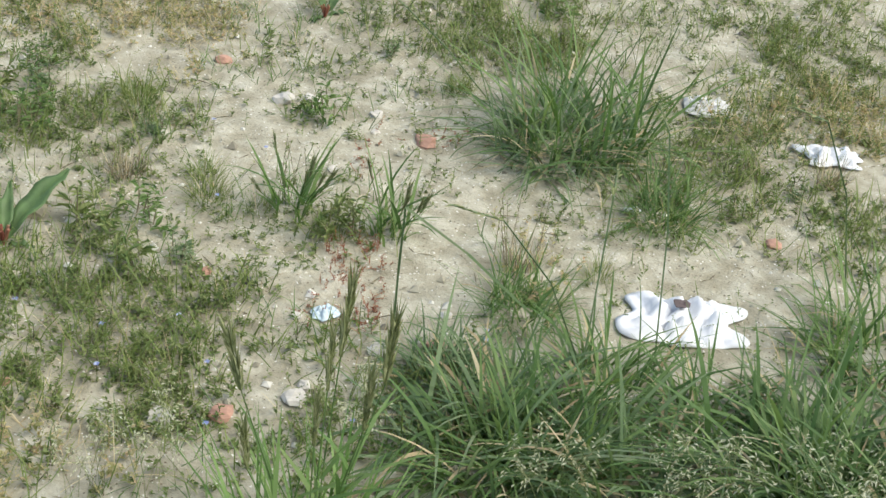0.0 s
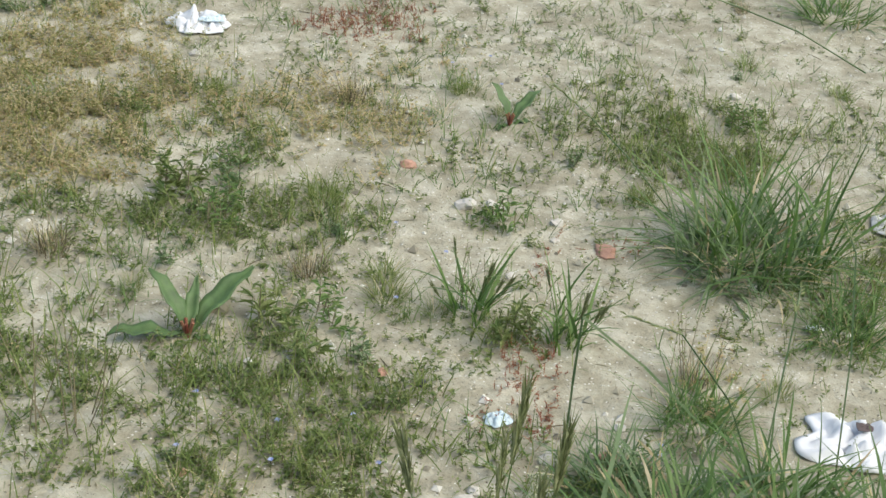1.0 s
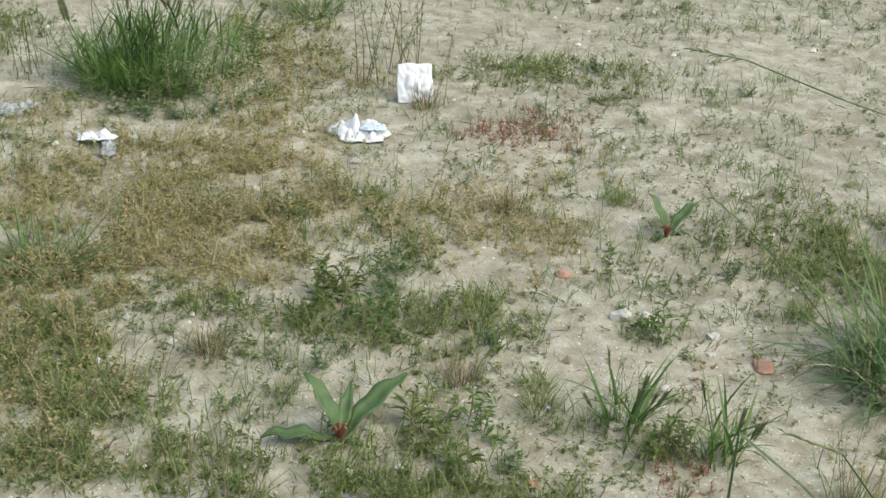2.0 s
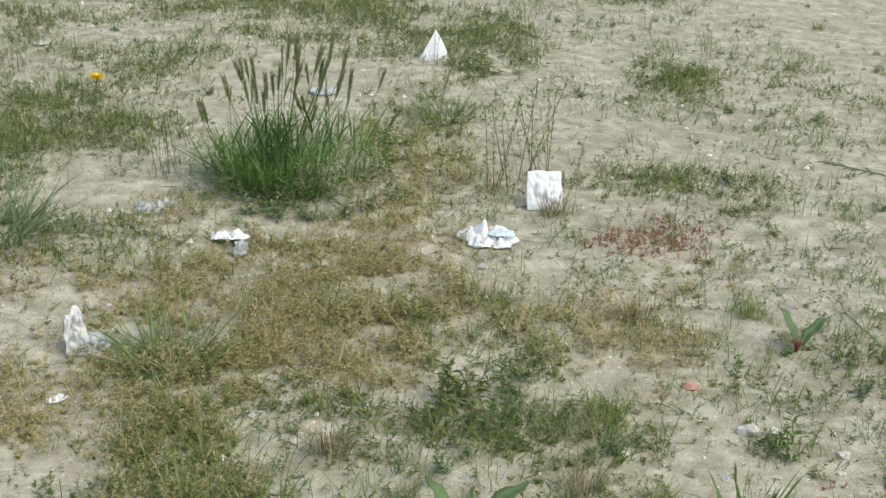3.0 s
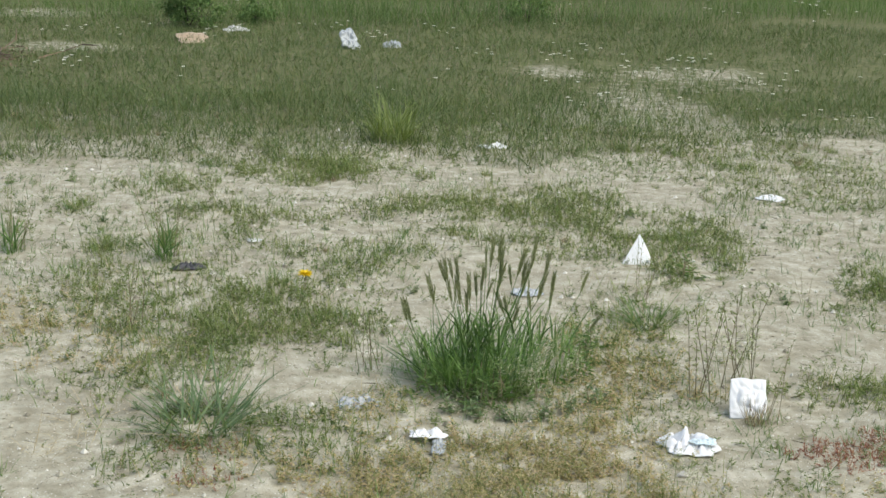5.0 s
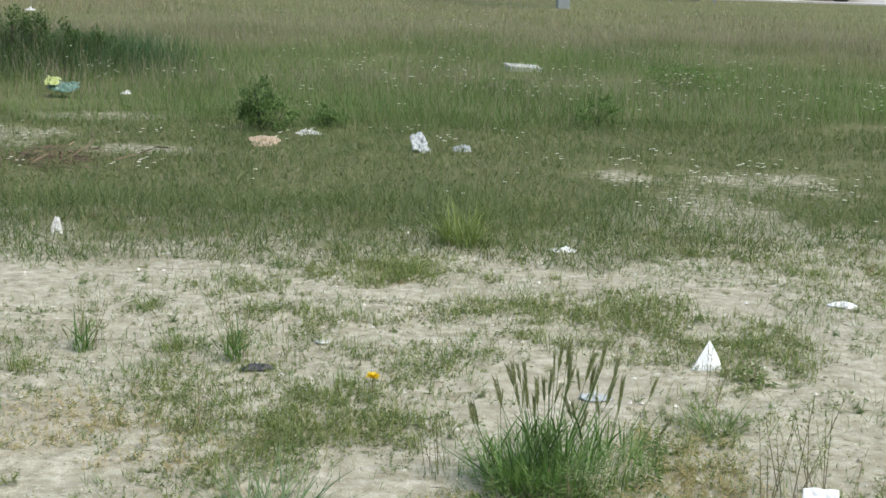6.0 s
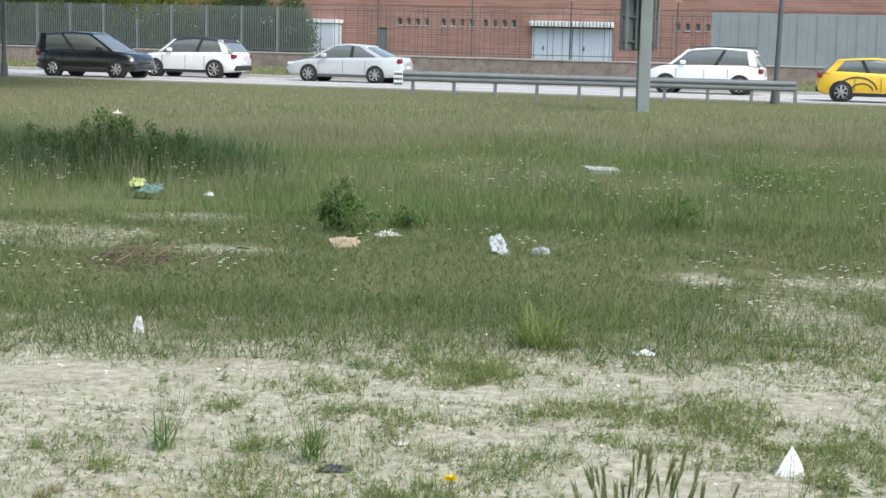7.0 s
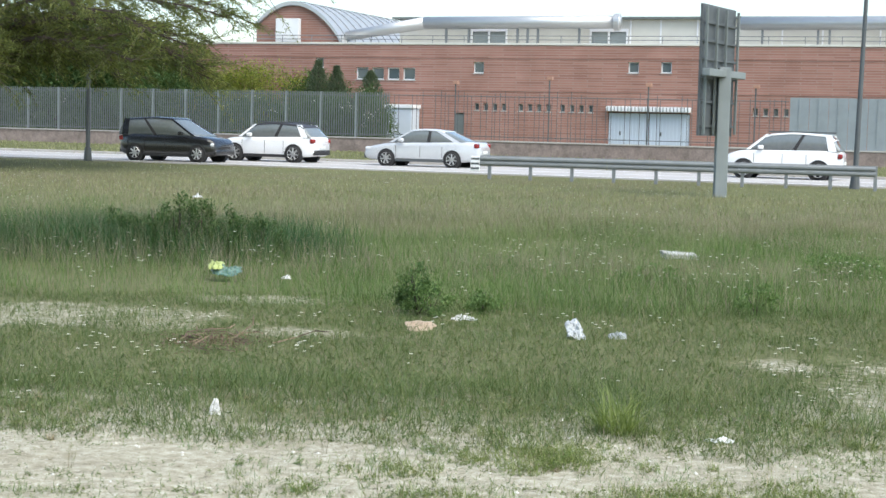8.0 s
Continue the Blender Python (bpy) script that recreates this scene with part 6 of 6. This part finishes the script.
def mats_of_weed():
    x, y = in_patches(MATS + MATSA + MATSB + MATSC + MATSD + MATSE, 1700)
    p = on_ground(x, y)
    s, l = sprigs(p, rng.uniform(0.012, 0.05, len(p)), 7, 0.013, 0.006, 0.75)
    x, y = in_patches([r for r in MATS + MATSA + MATSB + MATSC + MATSD + MATSE if math.hypot(r[0], r[1]) < 9], 2000)
    b = blades(on_ground(x, y), rng.uniform(0, 6.28, len(x)), rng.uniform(0.03, 0.10, len(x)), 0.0028, rng.uniform(0.1, 0.9, len(x)), rng.uniform(0.1, 1.0, len(x)), 3)
    x, y = in_patches(MATS + MATSA + MATSB + MATSC + MATSD + MATSE, 350)
    d = blades(on_ground(x, y), rng.uniform(0, 6.28, len(x)), rng.uniform(0.03, 0.09, len(x)), 0.0018, rng.uniform(0.3, 1.4, len(x)), rng.uniform(0, 0.6, len(x)), 3)
    stuff("weed_mat", [(*s, 0), (*l, 1), (*b, 2), (*d, 3)], [STEMM, LEAF, BRIGHT, STRAWM], "low creeping green weeds with tiny leaves on sand", "weeds")
    cx, cy = wedge(7600, 1.2, 9.8)
    k = clouds(cx, cy, 0.8, 31) > rng.uniform(0.28, 0.7, len(cx))
    cx, cy = cx[k], cy[k]
    m = len(cx)
    size = rng.pareto(2.2, m).clip(0, 3) * 0.038 + 0.008
    num = (size / 0.010 * rng.uniform(1.4, 5.0, m)).astype(int) + 1
    i = np.repeat(np.arange(m), num)
    x, y = cx[i] + rng.normal(0, 1, len(i)) * size[i], cy[i] + rng.normal(0, 1, len(i)) * size[i]
    leafy = rng.uniform(0, 1, m)[i] < 0.6
    p = on_ground(x[leafy], y[leafy])
    s, l = sprigs(p, rng.uniform(0.010, 0.05, len(p)), 6, 0.011, 0.0045, 0.9)
    p = on_ground(x[~leafy], y[~leafy])
    p = np.repeat(p, 2, 0)
    b = blades(p, rng.uniform(0, 6.28, len(p)), rng.uniform(0.02, 0.08, len(p)), 0.0024, rng.uniform(0.1, 1.1, len(p)), rng.uniform(0, 1.0, len(p)), 3)
    stuff("scattered_weeds", [(*s, 1), (*l, 1), (*b, 2)], [STEMM, LEAF, GREEN], "sparse small weeds and grass seedlings on sand", "weeds")
    x, y = wedge(34000, 1.2, 9.5)
    n = len(x)
    a, t = rng.uniform(0, 6.283, n), 0.006 + 0.014 * rng.pareto(2.5, n).clip(0, 4)
    p = on_ground(x, y) + np.array([0, 0, 0.003])
    q = p + np.stack([np.sin(a) * t, np.cos(a) * t, rng.uniform(0, 0.006, n)], 1)
    stuff("dead_twigs", [(*leaves(p, q - p, t, 0.0022, 0.05), 0)], [STEMM], "dead twigs and stem bits strewn over sand", "twigs")


def vetch_and_straw():
    x, y = in_patches(VETCH + VETCHA, 2400)
    p = on_ground(x, y)
    s, l = sprigs(p, rng.uniform(0.015, 0.065, len(p)), 9, 0.012, 0.006, 0.9, 0.0006)
    x, y = in_patches(VETCH + VETCHA, 900)
    n = len(x)
    b = blades(on_ground(x, y), rng.uniform(0, 6.28, n), rng.uniform(0.03, 0.12, n), 0.0017, rng.uniform(0.1, 1.2, n), rng.uniform(0, 0.8, n), 3)
    k = n // 2
    stuff("drying_vetch", [(*s, 0), (*l, 0), (b[0][: 7 * k], b[1][: 5 * k], 2), (b[0][7 * k:], b[1][5 * k:] - 7 * k, 1)], [OLIVE, STRAWM, BRIGHT], "tangled olive and brown drying vetch", "weeds")
    x, y = in_patches(STRAW, 2400)
    p = on_ground(x, y)
    n = len(p)
    b = blades(p, rng.uniform(0, 6.28, n), rng.uniform(0.04, 0.13, n), 0.0020, rng.uniform(0.6, 1.5, n), rng.uniform(-0.2, 0.7, n), 3)
    stuff("dry_straw", [(*b, 0)], [STRAWM], "matted pale dry straw lying on sand", "straw")
    x, y = in_patches(REDS, 5200)
    p = on_ground(x, y)
    s, l = sprigs(p, rng.uniform(0.008, 0.04, len(p)), 8, 0.007, 0.003, 0.9)
    stuff("red_weed", [(*s, 0), (*l, 0)], [REDM], "creeping rust-red weed on sand", "weeds")


def pebbles():
    x, y = wedge(48000, 1.2, 9.5)
    n = len(x)
    r = 0.0018 * rng.pareto(2.2, n).clip(0, 6) + 0.0015
    p = np.stack([x, y, ground_z(x, y) + r * 0.2], 1)
    base = np.array([(1, 0, 0), (0, 1, 0), (-1, 0, 0), (0, -1, 0), (0.1, 0.1, 0.8)])
    v = p[:, None] + base[None] * (r[:, None, None] * rng.uniform(0.6, 1.3, (n, 5, 1)))
    t = np.array([(0, 1, 4), (1, 2, 4), (2, 3, 4), (3, 0, 4)])
    f = (np.arange(n)[:, None, None] * 5 + t[None]).reshape(-1, 3)
    stuff("pebbles", [(v.reshape(-1, 3), f, 0)], [PEBBLE], "small pale pebbles and grit strewn over sand", "pebbles")


PEBBLE = foliage("pebble", [(0.10, (0.13, 0.115, 0.085)), (0.3, (0.30, 0.28, 0.21)), (0.6, (0.38, 0.36, 0.28)), (0.85, (0.68, 0.66, 0.60))], 0.9, 0.0)


def grassy(x, y):
    """False on most of the bare places."""
    ok = np.ones(len(x), bool)
    for cx, cy, rx, ry in SANDY:
        d = ((x - cx) / rx) ** 2 + ((y - cy) / ry) ** 2 + 3.4 * (clouds(x, y, 1.6, 131) - 0.5)
        ok &= (d > 1) | (rng.uniform(0, 1, len(x)) < 0.42)
    return ok


def meadow():
    # short grass behind the sand
    x, y = wedge(250000, 7.2, 14.5)
    edge = y + 1.5 * (clouds(x, y, 1.2, 51) - 0.5)
    k = (edge > 7.75) & grassy(x, y) & (0.62 * clouds(x, y, 1.1, 61) + 0.38 * clouds(x, y, 4.5, 67, 2) + 0.25 * np.clip(y - 11.5, 0, 2) + 0.3 * np.exp(-((y - 8.8) / 0.9) ** 2) * (x < 3.2) > rng.uniform(0.24, 0.50, len(x)))
    p = on_ground(x[k], y[k])
    n = len(p)
    h = rng.uniform(0.02, 0.10, n) * (0.3 + 1.4 * clouds(p[:, 0], p[:, 1], 2.6, 71)) * (1 + 0.8 * np.exp(-((p[:, 1] - 8.9) / 0.8) ** 2))
    b = blades(p, rng.uniform(0, 6.28, n), h * 1.15, 0.0044, rng.uniform(0.1, 1.2, n), rng.uniform(0.1, 1.2, n), 2)
    q = rng.permutation(n)[: n // 6]
    d = blades(p[q], rng.uniform(0, 6.28, len(q)), rng.uniform(0.03, 0.10, len(q)), 0.0032, rng.uniform(0.3, 1.4, len(q)), rng.uniform(0, 0.7, len(q)), 2)
    k = rng.permutation(n)[: n // 15]
    s, l = sprigs(p[k], rng.uniform(0.02, 0.07, len(k)), 6, 0.022, 0.010, 0.8)
    stuff("short_meadow_grass", [(*b, 0), (*s, 0), (*l, 0), (*d, 1)], [SHORT, MEADOWDRY], "short patchy green meadow grass", "grass")
    # tall grass
    x, y = wedge(300000, 11.5, 27)
    edge = y - 0.16 * x + 1.6 * (clouds(x, y, 0.8, 81) - 0.5)
    k = grassy(x, y) & (edge > 12.6 + 1.6 * np.clip((-x - 1.0) / 2, 0, 1)) & (rng.uniform(0, 1, len(x)) < 0.35 + 0.65 * (clouds(x, y, 0.7, 91) > 0.42))
    p = on_ground(x[k], y[k])
    n = len(p)
    ramp_up = np.clip((np.hypot(p[:, 0], p[:, 1]) - 12.3) / 1.1, 0.35, 1)
    lush = np.exp(-(((p[:, 0] + 4.0) / 2.6) ** 2 + ((p[:, 1] - 18.3) / 1.3) ** 2) ** 2)
    h = rng.uniform(0.08, 0.33, n) * ramp_up * (0.35 + 1.3 * clouds(p[:, 0], p[:, 1], 1.1, 101)) * (1 + 1.3 * lush)
    b = blades(p, rng.uniform(0, 6.28, n), h, 0.0040, rng.uniform(0, 0.75, n), rng.uniform(0.1, 1.2, n), 2)
    q = np.flatnonzero(rng.uniform(0, 1, n) < (3.0 * np.clip(clouds(p[:, 0], p[:, 1], 0.3, 141) - 0.36, 0, 1) + 0.05) * np.clip((p[:, 1] - 14.0) / 5.0, 0.2, 1.0))
    d = blades(p[q], rng.uniform(0, 6.28, len(q)), h[q] * 1.2 + 0.07, 0.0024, rng.uniform(0, 0.4, len(q)), rng.uniform(0, 0.8, len(q)), 2)
    k = np.repeat(np.flatnonzero(lush > rng.uniform(0.1, 0.8, n)), 4)
    g = blades(p[k] + rng.normal(0, 0.04, (len(k), 3)) * np.array([1, 1, 0]), rng.uniform(0, 6.28, len(k)), rng.uniform(0.26, 0.66, len(k)), 0.0065, rng.uniform(0, 0.6, len(k)), rng.uniform(0.1, 1.0, len(k)), 2)
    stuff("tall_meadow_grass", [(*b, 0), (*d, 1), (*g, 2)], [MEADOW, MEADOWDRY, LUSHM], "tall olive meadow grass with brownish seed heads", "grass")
    # on to the road
    x, y = wedge(180000, 25, 62)
    lim = 53.3 - 0.364 * x
    k = y < lim
    p = np.stack([x[k], y[k], np.zeros(k.sum())], 1)
    n = len(p)
    far = np.clip((52 - np.hypot(p[:, 0], p[:, 1])) / 18, 0.25, 1)
    h = rng.uniform(0.05, 0.20, n) * far * (0.4 + 1.2 * clouds(p[:, 0], p[:, 1], 0.6, 111))
    b = blades(p, rng.uniform(0, 6.28, n), h, 0.012, rng.uniform(0, 0.8, n), rng.uniform(0.1, 1.2, n), 2)
    q = np.flatnonzero(rng.uniform(0, 1, n) < 2.8 * np.clip(clouds(p[:, 0], p[:, 1], 0.2, 151) - 0.38, 0, 1))
    d = blades(p[q], rng.uniform(0, 6.28, len(q)), h[q] * 1.25 + 0.04, 0.007, rng.uniform(0, 0.5, len(q)), rng.uniform(0, 0.8, len(q)), 2)
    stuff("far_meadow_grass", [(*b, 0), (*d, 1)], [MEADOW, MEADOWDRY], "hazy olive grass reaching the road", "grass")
    # verge beyond the road
    n = 20000
    u, w = rng.uniform(-45, 45, n), rng.uniform(62.6, 89.6, n)
    x, y = u * math.cos(radians(20)), w - u * math.sin(radians(20))
    p = np.stack([x, y, np.zeros(n)], 1)
    b = blades(p, rng.uniform(0, 6.28, n), rng.uniform(0.05, 0.2, n), 0.05, rng.uniform(0, 0.6, n), 0.4, 2)
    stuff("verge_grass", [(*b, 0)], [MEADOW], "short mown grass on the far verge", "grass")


def daisies():
    x, y = wedge(9000, 8.2, 45)
    k = clouds(x, y, 0.35, 121) > 0.56
    x, y = x[k][:1300], y[k][:1300]
    # knots of daisies along the foot of the tall grass
    cx, cy = wedge(170, 9.0, 16.5)
    i = np.repeat(np.arange(len(cx)), rng.integers(2, 8, len(cx)))
    x, y = np.concatenate([x, cx[i] + rng.normal(0, 0.10, len(i))]), np.concatenate([y, cy[i] + rng.normal(0, 0.14, len(i))])
    n = len(x)
    r = np.hypot(x, y)
    h = np.where(r > 13, rng.uniform(0.18, 0.45, n), rng.uniform(0.03, 0.1, n))
    p = on_ground(x, y)
    top = p + np.array([0, 0, 1.0]) * h[:, None]
    st = rods(p, top, 0.0012)
    c = np.repeat(top, 8, 0)
    a = np.tile(np.arange(8) * 0.785, n)
    d = np.stack([np.sin(a), np.cos(a), np.full(8 * n, 0.15)], 1)
    pt = leaves(c, d, 0.016, 0.010)
    stuff("daisies", [(*st, 0), (*pt, 1)], [MEADOW, PETALW], "small white daisies scattered through the grass", "flowers")


mats_of_weed()
vetch_and_straw()
pebbles()
meadow()
daisies()
